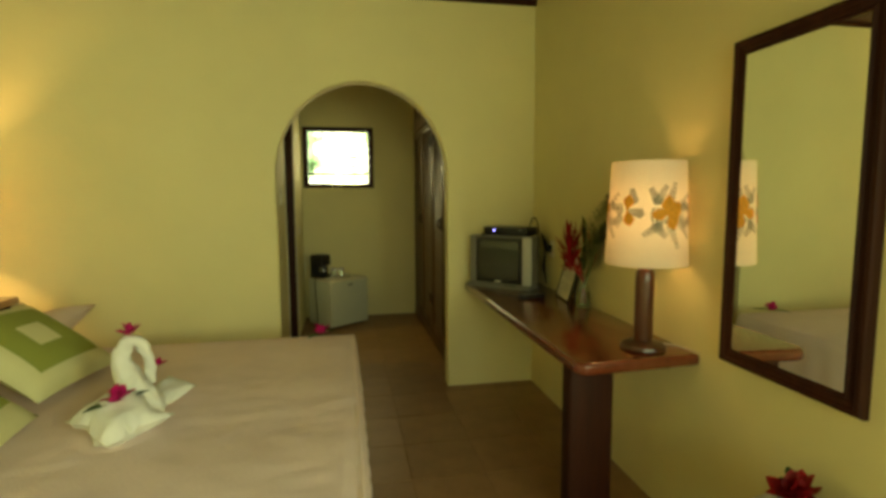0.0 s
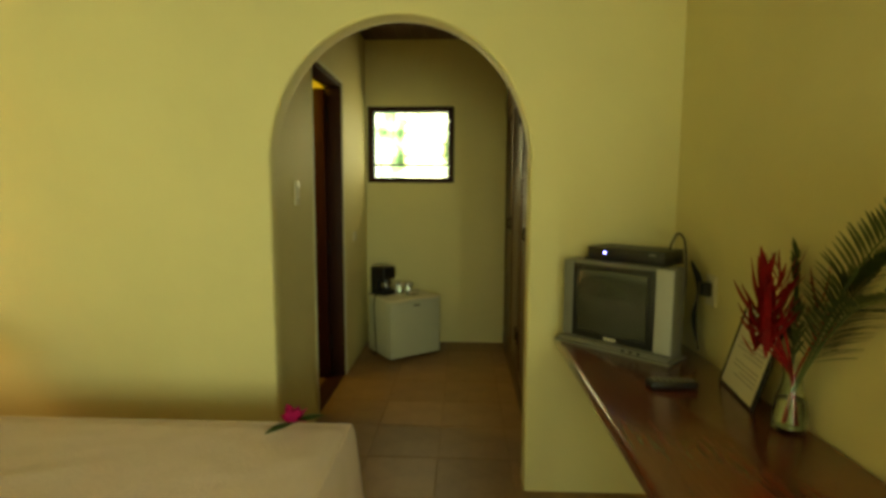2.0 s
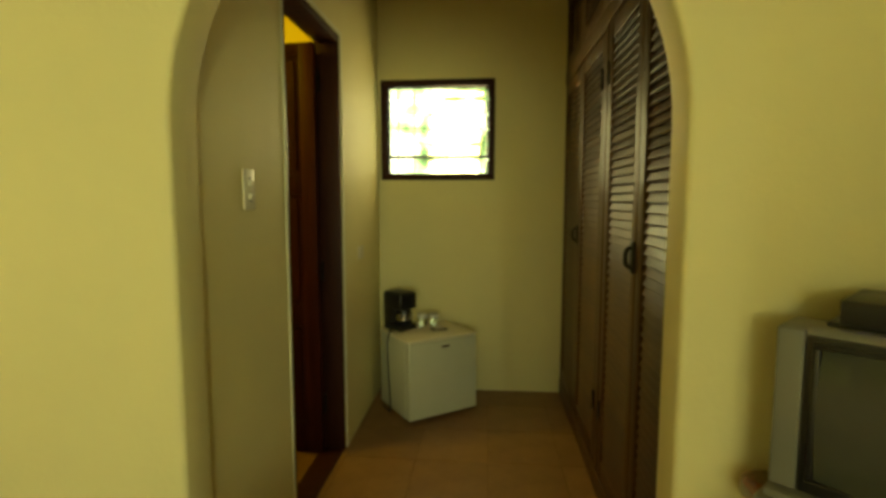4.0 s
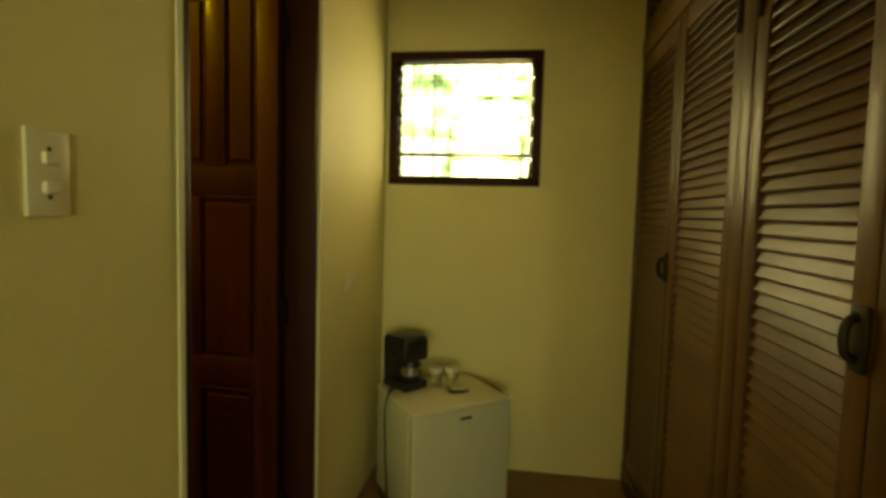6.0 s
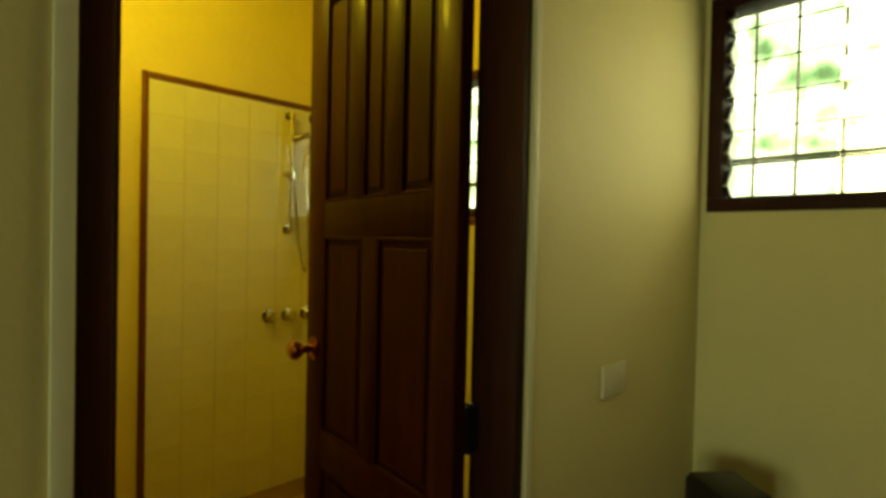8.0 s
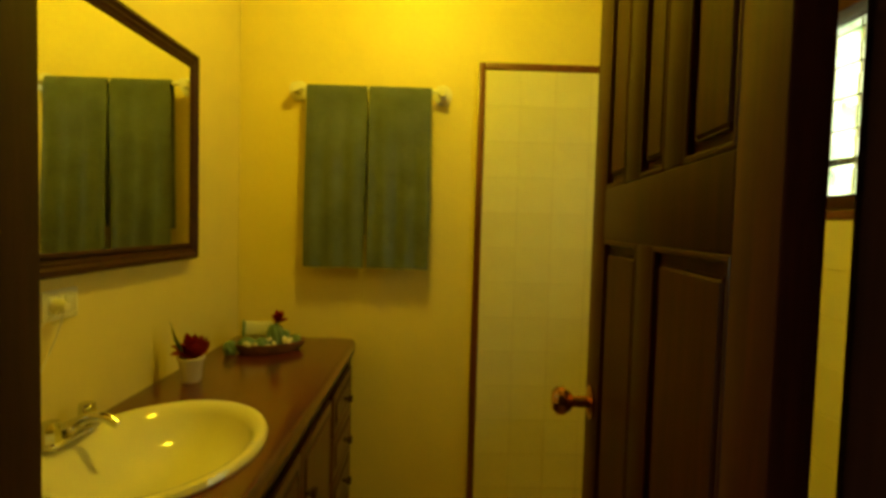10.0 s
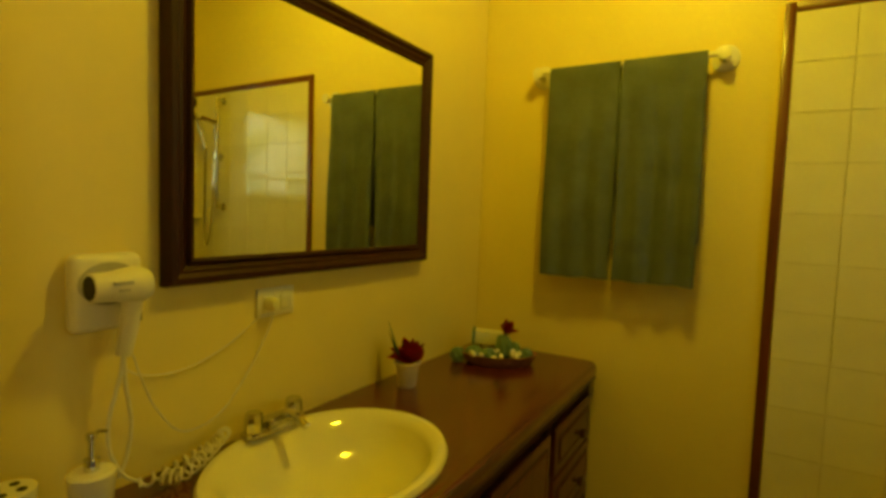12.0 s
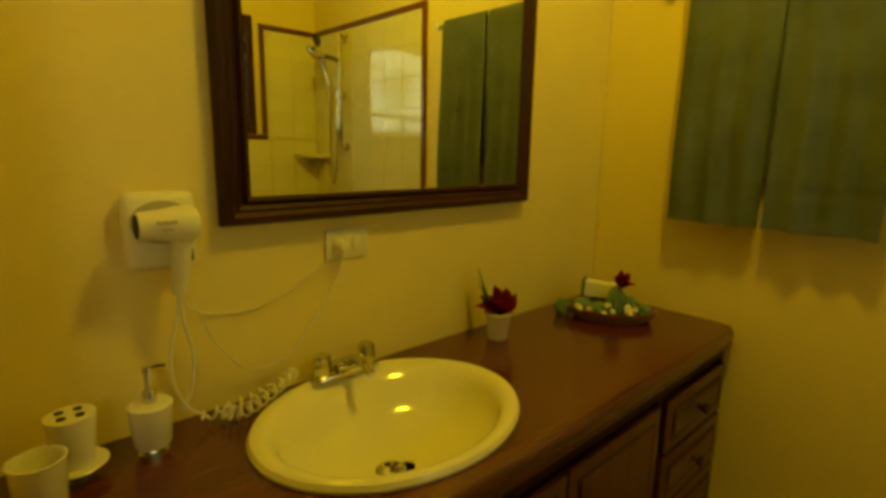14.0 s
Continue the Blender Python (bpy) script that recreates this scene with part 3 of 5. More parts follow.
# ---- bedroom things ----
def flower(root, name, place, size, material, petals=14, leaves=2, seed=1, spread=70.0):
    """A bract flower head: many small petals in a loose ball, with leaves."""
    rnd = random.Random(seed)
    bm = bmesh.new()
    for k in range(petals):
        m = pose(*place, 0, -rnd.uniform(90 - spread, 85), rnd.uniform(0, 360)) @ pose(rnd.uniform(0, 0.2) * size, 0, 0, rnd.uniform(-30, 30), 0, 0)
        petal(size * rnd.uniform(0.7, 1.1), size * rnd.uniform(0.55, 0.8), rnd.uniform(-0.35, 0.3), bm, m)
    part(name, bm, material, root)
    for k in range(leaves):
        m = pose(*place, 0, rnd.uniform(-12, 2), 30 + k * 190 + rnd.uniform(-30, 30))
        part("leaf", petal(size * 2.0, size * 0.75, -0.05, None, m), LEAF, root)


# desk: thick varnished slab against two walls on a plank leg
desk = thing("desk", "varnished red-brown wooden desk built against the wall", "desk", pose(0, 0, 0))
DX0, DX1, DY0, DY1, DZ = 1.250, RIGHT_X - 0.003, 2.000, 3.815, 0.745
r = 0.05
corner = [(DX0 + r - r * math.cos(a), DY0 + r - r * math.sin(a)) for a in [k * math.pi / 12 for k in range(7)]]
far = [(DX0 + r - r * math.cos(a), DY1 - r + r * math.sin(a)) for a in [k * math.pi / 12 for k in range(6, -1, -1)]]
top = outline_slab([(DX1, DY0 + 0.03)] + corner[::-1] + far[::-1] + [(DX1, DY1)], (DZ - 0.048, DZ), "z")
bmesh.ops.bevel(top, geom=[e for e in top.edges if abs(e.verts[0].co.z - e.verts[1].co.z) < 1e-5], offset=0.016, segments=4, profile=0.5, affect="EDGES")
part("tabletop", top, DESK_WOOD, desk)
part("leg", block(1.272, 1.455, 2.115, 2.19, 0, DZ - 0.047, 0.012, None, 3), POST_WOOD, desk, "dark thick plank leg")
part("wall_rail", block(DX1 - 0.03, DX1, DY0 + 0.2, DY1 - 0.05, DZ - 0.115, DZ - 0.047, 0.004), POST_WOOD, desk)


# lamps with pressed flowers on the shade
def table_lamp(label, m, group):
    root = thing("table_lamp", label, "lamp", m, group)
    part("base", lathe([(0, 0), (0.082, 0), (0.086, 0.007), (0.083, 0.017), (0.068, 0.026), (0.040, 0.030), (0.037, 0.034), (0, 0.034)], 40), LAMP_WOOD, root)
    part("column", lathe([(0, 0.034), (0.034, 0.034), (0.0355, 0.06), (0.0355, 0.270), (0.034, 0.296), (0.028, 0.310), (0.016, 0.316), (0, 0.316)], 32), LAMP_WOOD, root)
    part("socket", lathe([(0, 0.314), (0.014, 0.314), (0.014, 0.354), (0.018, 0.359), (0.018, 0.404), (0, 0.404)], 16), BRASS, root)
    R0, R1, Z0, Z1 = 0.152, 0.134, 0.336, 0.722
    sh = lathe([(R0, Z0), (R1, Z1)], 64)
    bmesh.ops.solidify(sh, geom=sh.faces[:], thickness=0.0015)
    shade = part("shade", sh, SHADE, root, "cream cloth shade with pressed orange flowers and ferns")
    part("ring", tube([((R0 - 0.001) * math.cos(a), (R0 - 0.001) * math.sin(a), Z0) for a in [k * math.pi / 24 for k in range(49)]], 0.002, 6), SHADE, root)
    spider = bmesh.new()
    for a in (0, 120, 240):
        tube([(0.01 * math.cos(radians(a)), 0.01 * math.sin(radians(a)), 0.400), (R1 * 0.98 * math.cos(radians(a)), R1 * 0.98 * math.sin(radians(a)), Z1 - 0.02)], 0.0015, 5, spider)
    part("spider", spider, STEEL, root)

    def on_shade(u, v, off=0.0012):
        """u along the band in metres, v height over the band's middle."""
        z = Z0 + (Z1 - Z0) * 0.5 + v
        rr = R0 + (R1 - R0) * (z - Z0) / (Z1 - Z0) + off
        a = u / 0.142
        return Vector((rr * math.cos(a), rr * math.sin(a), z))

    def blade(bm, u, v, ang, length, width, belly=0.5, off=0.0012):
        steps, rows = 5, []
        for k in range(steps + 1):
            s = k / steps
            w = width * 0.5 * math.sin(math.pi * min(0.98, max(0.03, s ** belly)))
            cu, cv = u + length * s * math.cos(ang), v + length * s * math.sin(ang)
            rows.append((bm.verts.new(on_shade(cu - w * math.sin(ang), cv + w * math.cos(ang), off)), bm.verts.new(on_shade(cu + w * math.sin(ang), cv - w * math.cos(ang), off))))
        for p, q in zip(rows, rows[1:]):
            bm.faces.new((p[0], p[1], q[1], q[0]))

    rnd = random.Random(5)
    for c in range(3):
        u0 = c * 0.2974
        ferns = bmesh.new()
        for du, dv, ang, ln in ((-0.01, 0.0, 14, 0.10), (-0.01, -0.005, -18, 0.10), (-0.02, 0.0, 172, 0.06), (0.08, 0.01, 35, 0.11), (0.08, 0.0, -25, 0.11), (0.06, 0.03, 72, 0.085), (0.06, -0.03, -68, 0.10), (0.03, 0.03, 120, 0.07), (0.04, -0.03, 215, 0.08), (-0.10, 0.0, 150, 0.08), (-0.10, -0.01, 205, 0.08), (0.09, 0.02, 5, 0.10), (-0.06, 0.03, 100, 0.06), (0.01, 0.03, 60, 0.08), (0.10, -0.02, -50, 0.09), (0.0, -0.03, -45, 0.07)):
            a = radians(ang)
            n = 6
            for k in range(n):
                s = (k + 0.5) / n
                for sd in (-1, 1):
                    pu, pv, pa, pl_ = u0 + du + ln * s * math.cos(a), dv + ln * s * math.sin(a), a + sd * 0.85, 0.025 * (1 - 0.6 * s)
                    blade(ferns, pu, pv, pa, pl_, 0.0042)
                    for q in (0.4, 0.68):
                        for sb in (-1, 1):
                            blade(ferns, pu + pl_ * q * math.cos(pa), pv + pl_ * q * math.sin(pa), pa + sb * 0.7, 0.009 * (1 - 0.5 * s), 0.0030)
            blade(ferns, u0 + du, dv, a, ln, 0.003)
        part("fern_print", ferns, PRESSED, shade, "dried grey-green fern")
        for du, dv in ((-0.085, 0.012), (0.058, 0.010), (0.058, -0.002)):
            for ang in ((80, 275) if du < 0 else (20, 100, 190, 300)):
                blooms = bmesh.new()
                blade(blooms, u0 + du, dv, radians(ang + rnd.uniform(-12, 12)), 0.058, 0.042, 1.3, 0.0026 + 0.0006 * rnd.random())
                part("flower_print", blooms, PRESSED_ORANGE, shade, "pressed orange petal")
    return root


LAMP_A = (1.588, 2.145)
table_lamp("lit wooden table lamp with pressed flowers on a cream shade", pose(*LAMP_A, DZ, 0, 0, 244), "matching table lamps")
part("cord", tube(curve_points([(1.675, 2.19, DZ + 0.004), (1.725, 2.14, DZ + 0.004), (1.745, 2.07, DZ + 0.004), (1.747, 2.015, DZ + 0.004)], 6), 0.003, 6), WHITE_PLASTIC, desk, "pale lamp cord")

# television with its set-top box
tv = thing("television", "small silver tube television with a black screen surround", "television", pose(1.433, 3.558, DZ, 0, 0, -44.2))
W, H0, H1 = 0.448, 0.016, 0.338
part("cabinet", block(-W / 2, W / 2, 0.0, 0.10, H0, H1, 0.012, None, 3), SILVER, tv)
tail = bmesh.new()
for v in ((-W / 2 + 0.02, 0.10, H0 + 0.01), (W / 2 - 0.02, 0.10, H0 + 0.01), (W / 2 - 0.02, 0.10, H1 - 0.01), (-W / 2 + 0.02, 0.10, H1 - 0.01), (-0.10, 0.29, H0 + 0.03), (0.10, 0.29, H0 + 0.03), (0.10, 0.29, H1 - 0.09), (-0.10, 0.29, H1 - 0.09)):
    tail.verts.new(v)
tail.verts.ensure_lookup_table()
for q in ((0, 1, 5, 4), (1, 2, 6, 5), (2, 3, 7, 6), (3, 0, 4, 7), (4, 5, 6, 7), (0, 3, 2, 1)):
    tail.faces.new([tail.verts[k] for k in q])
bmesh.ops.recalc_face_normals(tail, faces=tail.faces[:])
bmesh.ops.bevel(tail, geom=tail.edges[:], offset=0.012, segments=2, profile=0.5, affect="EDGES")
part("back_shell", tail, BLACK, tv, "black plastic back shell")
BZX0, BZX1, BZZ0, BZZ1 = -0.176, 0.158, 0.030, 0.324
SCX, SCZ, SCW, SCH = -0.010, 0.182, 0.142, 0.122
part("bezel", block(BZX0, BZX1, -0.008, 0.004, BZZ0, BZZ1, 0.004), BLACK, tv, "black plastic screen surround")
lip_bm = bmesh.new()
for x0, x1, z0, z1 in ((SCX - SCW - 0.012, SCX + SCW + 0.012, SCZ + SCH, SCZ + SCH + 0.010), (SCX - SCW - 0.012, SCX + SCW + 0.012, SCZ - SCH - 0.010, SCZ - SCH), (SCX - SCW - 0.012, SCX - SCW, SCZ - SCH, SCZ + SCH), (SCX + SCW, SCX + SCW + 0.012, SCZ - SCH, SCZ + SCH)):
    block(x0, x1, -0.016, -0.007, z0, z1, 0.004, lip_bm)
part("screen_rim", lip_bm, BLACK, tv)
glass = bmesh.new()
bmesh.ops.create_grid(glass, x_segments=18, y_segments=18, size=0.5)
for v in glass.verts:
    x, y = v.co.x * 2, v.co.y * 2
    k = 1 - 0.035 * (x * x * y * y)
    v.co = (SCX + x * (SCW + 0.002) * k, -0.009 - 0.012 * (1 - 0.5 * (x * x + y * y)), SCZ + y * (SCH + 0.002) * k)
bmesh.ops.recalc_face_normals(glass, faces=glass.faces[:])
part("screen", glass, SCREEN, tv, "dark glossy curved screen")
part("base", merge(block(-W / 2 - 0.010, W / 2 + 0.014, -0.048, 0.11, 0.0, 0.011, 0.004), block(-W / 2, W / 2, -0.034, 0.10, 0.0105, 0.027, 0.007)), SILVER, tv, "silver plastic foot with a control strip")
part("side_strip", block(0.160, W / 2 - 0.001, -0.010, 0.004, H0 + 0.012, H1 - 0.004, 0.005, None, 3), SILVER_PALE, tv, "pale silver strip beside the screen")
part("side_strip", block(-W / 2 + 0.001, BZX0 - 0.002, -0.008, 0.004, H0 + 0.012, H1 - 0.004, 0.005, None, 3), SILVER, tv)
part("badge", block(-0.035, 0.015, -0.0105, -0.0075, BZZ0 + 0.006, BZZ0 + 0.016, 0.001), WHITE_PLASTIC, tv, "small silver badge")
for bx in (0.06, 0.09, 0.12):
    part("button", lathe([(0, 0), (0.006, 0), (0.006, 0.003), (0, 0.0035)], 12, None, 1, 1, pose(bx, -0.034, 0.019, 90, 0, 0)), BLACK, tv)
box = thing("set_top_box", "flat black set-top box lying on the television", "set-top box", pose(1.478, 3.580, DZ + H1, 0, 0, -44.2))
box.scale = (0.94, 0.94, 1.05)
part("case", merge(block(-0.165, 0.165, -0.02, 0.16, 0.006, 0.050, 0.004), block(-0.185, 0.17, -0.01, 0.155, 0.0, 0.008, 0.002)), BLACK, box)
part("led", block(-0.088, -0.080, -0.0225, -0.0195, 0.028, 0.036, 0.001), LED, box, "small blue light")
part("display", block(0.105, 0.130, -0.0225, -0.0195, 0.034, 0.041, 0.001), SILVER, box)
part("cable", tube(curve_points([(0.13, 0.10, 0.045), (0.138, 0.115, 0.085), (0.152, 0.125, 0.108), (0.172, 0.135, 0.088), (0.182, 0.14, 0.02), (0.182, 0.145, -0.08), (0.172, 0.15, -0.20), (0.155, 0.15, -0.33)], 6), 0.004, 8), BLACK, box, "black cable loop")
adapter = thing("power_adapter", "black power adapter and cable bundle plugged into the wall", "adapter", pose(1.726, 3.53, 1.0))
part("plate", block(0.018, 0.0295, -0.10, -0.03, -0.055, 0.055, 0.003), WHITE_PLASTIC, adapter, "white wall socket plate")
part("plug", block(-0.012, 0.0178, -0.085, -0.045, -0.02, 0.03, 0.006), BLACK, adapter)
loops = bmesh.new()
for k in range(4):
    tube(curve_points([(0.005, -0.065, -0.02), (-0.01 - 0.004 * k, -0.03 + 0.012 * k, 0.06 + 0.012 * k), (0.0, -0.01, -0.01), (-0.006, -0.02 + 0.01 * k, -0.12), (-0.01, -0.06, -0.225 + 0.004 * k)], 6), 0.0035, 6, loops)
part("cable", loops, BLACK, adapter)
remote = thing("remote_control", "black remote control lying on the desk", "remote", pose(1.510, 3.180, DZ, 0, 0, 4))
part("body", block(-0.075, 0.075, -0.026, 0.026, 0.0, 0.024, 0.007, None, 3), BLACK, remote)
keys = bmesh.new()
for a in range(7):
    for b in range(3):
        block(-0.062 + a * 0.019, -0.051 + a * 0.019, -0.017 + b * 0.013, -0.009 + b * 0.013, 0.0235, 0.026, 0.001, keys, 1)
part("keys", keys, SILVER, remote)

# framed notice leaning on the wall
card = thing("framed_notice", "framed printed notice leaning against the wall", "notice", pose(1.672, 3.13, DZ, 0, 0, 0))
card.scale = (1.02, 1.02, 1.06)
lean = pose(0.0, 0, 0, 0, 16.0, -8.0)
fb = block(0, 0.012, -0.125, 0.125, 0, 0.008, 0.002)
block(0, 0.012, -0.125, 0.125, 0.242, 0.25, 0.002, fb)
block(0, 0.0115, -0.125, -0.118, 0.008, 0.242, 0.002, fb)
block(0, 0.0115, 0.118, 0.125, 0.008, 0.242, 0.002, fb)
part("frame", fb, IRON, card, "thin dark frame", lean)
sheet = part("sheet", block(0.004, 0.009, -0.119, 0.119, 0.007, 0.243), PAPER, card, "white printed sheet", lean)
lines = bmesh.new()
rnd = random.Random(3)
for k in range(15):
    if k % 5 != 4:
        block(0.0032, 0.0046, -0.092, 0.092 - rnd.uniform(0, 0.07), 0.215 - k * 0.0128, 0.2185 - k * 0.0128, 0, lines)
part("print", lines, INK_AND_SHADE, sheet, "unreadable lines of small print")

# vase with heliconia and palm
vase = thing("flower_vase", "clear glass vase with red heliconia and palm fronds", "vase", pose(1.697, 2.900, DZ))
vp = [(0, 0.0), (0.036, 0.0), (0.040, 0.006), (0.040, 0.05), (0.034, 0.085), (0.024, 0.115), (0.021, 0.14), (0.028, 0.185)]
part("glass", lathe(vp + [(0.026, 0.185), (0.019, 0.14), (0.022, 0.115), (0.031, 0.085), (0.036, 0.05), (0.036, 0.010), (0, 0.010)], 32), GLASS, vase)
part("water", lathe([(0, 0.012), (0.035, 0.012), (0.0355, 0.05), (0.030, 0.083), (0, 0.083)], 24), clear("vase_water", (0.86, 0.93, 0.80), 0.0, 1.33), vase)
rnd = random.Random(11)
HEADS = []
for k in range(9):
    a = rnd.uniform(0, 6.28)
    end = (-0.035 + 0.062 * math.cos(a), -0.012 + 0.075 * math.sin(a), 0.24 + 0.075 * k / 8)
    stem = tube(curve_points([(0.012 * math.cos(a + 2), 0.012 * math.sin(a + 2), 0.02), (0.005 * math.cos(a), 0.005 * math.sin(a), 0.14), end], 5), 0.003, 6)
    part("stem", stem, PETAL_RED, vase, "red-green flower stem")
    HEADS.append(end)
for k, e in enumerate(HEADS):
    bm = bmesh.new()
    tilt = rnd.uniform(-25, 25)
    for j in range(12):
        s = 1 if j % 2 else -1
        m = pose(e[0], e[1], e[2] - 0.05 + 0.012 * j, 0, 0, 60 * k + rnd.uniform(-20, 20)) @ pose(0, 0, 0, tilt, -rnd.uniform(40, 68), 0 if s > 0 else 180)
        petal(0.088 * rnd.uniform(0.6, 1.3), 0.016, 0.2, bm, m, 0.004)
    part("bloom", bm, PETAL_RED, vase)
def frond(root, base, tip, sag, n, leaf, seed):
    q = random.Random(seed)
    base, tip = Vector(base), Vector(tip)
    line = curve_points([base, base.lerp(tip, 0.5) + Vector((0, 0, sag)), tip], 18)
    bm = tube(line, 0.0035, 6, None, 0.0012)
    for k in range(n):
        s = 0.22 + 0.78 * k / n
        p = line[min(len(line) - 2, int(s * (len(line) - 1)))]
        d = (line[min(len(line) - 1, int(s * (len(line) - 1)) + 1)] - p).normalized()
        sd = d.cross(Vector((0.3, 0.2, 1))).normalized()
        for w in (-1, 1):
            dirn = (d * 0.85 + sd * w * 0.75 + Vector((0, 0, q.uniform(-0.12, 0.12)))).normalized()
            mat = Matrix.Translation(p) @ dirn.to_track_quat("X", "Z").to_matrix().to_4x4()
            petal(leaf * (1 - 0.55 * s) * q.uniform(0.85, 1.1), 0.009, -0.12, bm, mat, 0.0008)
    part("frond", bm, FROND, root, "feathered green palm frond")
frond(vase, (0.0, 0, 0.10), (0.02, -0.30, 0.60), 0.06, 34, 0.16, 1)
frond(vase, (0.005, 0, 0.10), (0.07, -0.20, 0.48), 0.05, 30, 0.14, 2)
frond(vase, (0.0, 0.0, 0.10), (-0.01, -0.33, 0.42), 0.07, 32, 0.13, 3)
frond(vase, (0.0, 0.0, 0.10), (0.05, 0.10, 0.46), 0.03, 22, 0.10, 4)


# wall mirrors
def framed_mirror(name, label, m, w, h, f, thick, wood):
    """Hangs in the x-z plane, faces -y; origin at its lower left corner."""
    root = thing(name, label, "mirror", m)
    for nm, outer, inner in (("frame_bottom", ((0, 0), (w, 0)), ((w - f, f), (f, f))), ("frame_right", ((w, 0), (w, h)), ((w - f, h - f), (w - f, f))), ("frame_top", ((w, h), (0, h)), ((f, h - f), (w - f, h - f))), ("frame_left", ((0, h), (0, 0)), ((f, f), (f, h - f)))):
        o0, o1 = outer
        i1, i0 = inner
        bm = bmesh.new()
        prof = ((0.0, 0.0), (0.0, 0.6), (0.10, 0.95), (0.30, 1.0), (0.45, 0.78), (0.55, 0.80), (0.75, 0.62), (0.86, 0.86), (1.0, 0.78), (1.0, 0.0))
        rows = []
        for end in ((o0, i0), (o1, i1)):
            rows.append([bm.verts.new((end[0][0] + (end[1][0] - end[0][0]) * a, -thick * b, end[0][1] + (end[1][1] - end[0][1]) * a)) for a, b in prof])
        for k in range(len(prof)):
            j = (k + 1) % len(prof)
            bm.faces.new((rows[0][k], rows[0][j], rows[1][j], rows[1][k]))
        bm.faces.new(rows[0])
        bm.faces.new(rows[1][::-1])
        bmesh.ops.recalc_face_normals(bm, faces=bm.faces[:])
        part("frame", bm, wood, root)
    part("glass", block(f - 0.006, w - f + 0.006, -thick * 0.72, -thick * 0.6, f - 0.006, h - f + 0.006), MIRROR, root, "clear mirror glass")
    return root


framed_mirror("wall_mirror", "tall mirror in a dark moulded wooden frame", pose(RIGHT_X - 0.002, 1.900, 0.767, 0, 0, -90), 0.515, 1.075, 0.053, 0.03, FRAME_WOOD)
framed_mirror("wall_mirror", "wide bathroom mirror in a dark moulded frame", pose(-0.623, BATH_Y + 0.002, 1.214, 0, 0, 180), 0.909, 0.688, 0.055, 0.034, MIRROR_WOOD)

# bed
bed = thing("bed", "wide bed made up with a cream bedspread", "bed", pose(0, 0, 0))
BX0, BX1, BY0, BY1, BZ = FLOOR_X + 0.07, 0.470, 1.32, 3.26, 0.565
part("base", block(BX0, BX1 - 0.06, BY0 + 0.06, BY1 - 0.06, 0.14, 0.34, 0.01), POST_WOOD, bed)
for x in (BX0 + 0.08, BX1 - 0.10):
    for y in (BY0 + 0.12, BY1 - 0.11):
        part("leg", lathe([(0, 0), (0.022, 0), (0.026, 0.02), (0.034, 0.10), (0.034, 0.145), (0, 0.145)], 16, None, 1, 1, pose(x, y, 0)), POST_WOOD, bed)
part("mattress", block(BX0 + 0.01, BX1 - 0.03, BY0 + 0.03, BY1 - 0.03, 0.345, BZ - 0.012, 0.05, None, 4), COTTON, bed)
part("headboard", block(FLOOR_X + 0.004, FLOOR_X + 0.06, BY0, BY1, 0.12, 1.0, 0.015, None, 3), POST_WOOD, bed, "dark wooden headboard")
spread = bmesh.new()
NX, NY = 120, 110
ox, oy = 0.30, 0.36
grid = {}
for i in range(NX + 1):
    for j in range(NY + 1):
        u = BX0 + 0.05 + (BX1 + ox - BX0 - 0.05) * i / NX
        v = BY0 - oy + (BY1 - BY0 + 2 * oy) * j / NY
        dx, dy = max(0, u - BX1), max(0, BY0 - v, v - BY1)
        x, y = min(u, BX1), min(max(v, BY0), BY1)
        drop = max(dx, dy)
        z = BZ + 0.007 * noise.noise((u * 3, v * 3, 0)) + 0.005 * abs(noise.noise((u * 5 + v * 3, v * 9 - u * 4, 3))) + 0.0022 * noise.noise((u * 14, v * 14, 5)) + 0.007 * (1 - abs(noise.noise((u * 3 + v * 5, v * 9 - u * 2, 8)))) ** 7 * max(0, noise.noise((u * 2, v * 2, 9)) + 0.25)
        if drop > 0:
            soft = min(1, drop / 0.05)
            fold = 0.003 * soft * math.sin((u if dy >= dx else v) * 42 + 2 * noise.noise((u * 4, v * 4, 1))) * min(1, drop / 0.25)
            flare = 0.03 * drop / 0.3 + 0.02 * math.sqrt(soft) + fold
            if dx > 0 and dx >= dy:
                x = BX1 + flare
            if dy > 0 and dy >= dx:
                y = (BY1 + flare) if v > BY1 else (BY0 - flare)
            if dx > 0 and dy > 0:
                x, y = BX1 + flare * 0.8, ((BY1 + flare * 0.8) if v > BY1 else (BY0 - flare * 0.8))
            z = BZ - max(0, drop - 0.02) - 0.012 * soft
        else:
            near = min(BX1 - u, v - BY0, BY1 - v)
            if near < 0.05:
                z -= 0.012 * (1 - near / 0.05) ** 2
        grid[i, j] = spread.verts.new((x, y, z))
for i in range(NX):
    for j in range(NY):
        spread.faces.new((grid[i, j], grid[i + 1, j], grid[i + 1, j + 1], grid[i, j + 1]))
bmesh.ops.recalc_face_normals(spread, faces=spread.faces[:])
hem = [grid[NX, j].co.copy() for j in range(0, NY + 1, 2)]
bedspread = part("bedspread", spread, LINEN, None)
part("hem", tube(hem, 0.004, 6), LINEN, bedspread)
tagged(bedspread, "cream cotton bedspread with soft creases over the bed", "bedspread")


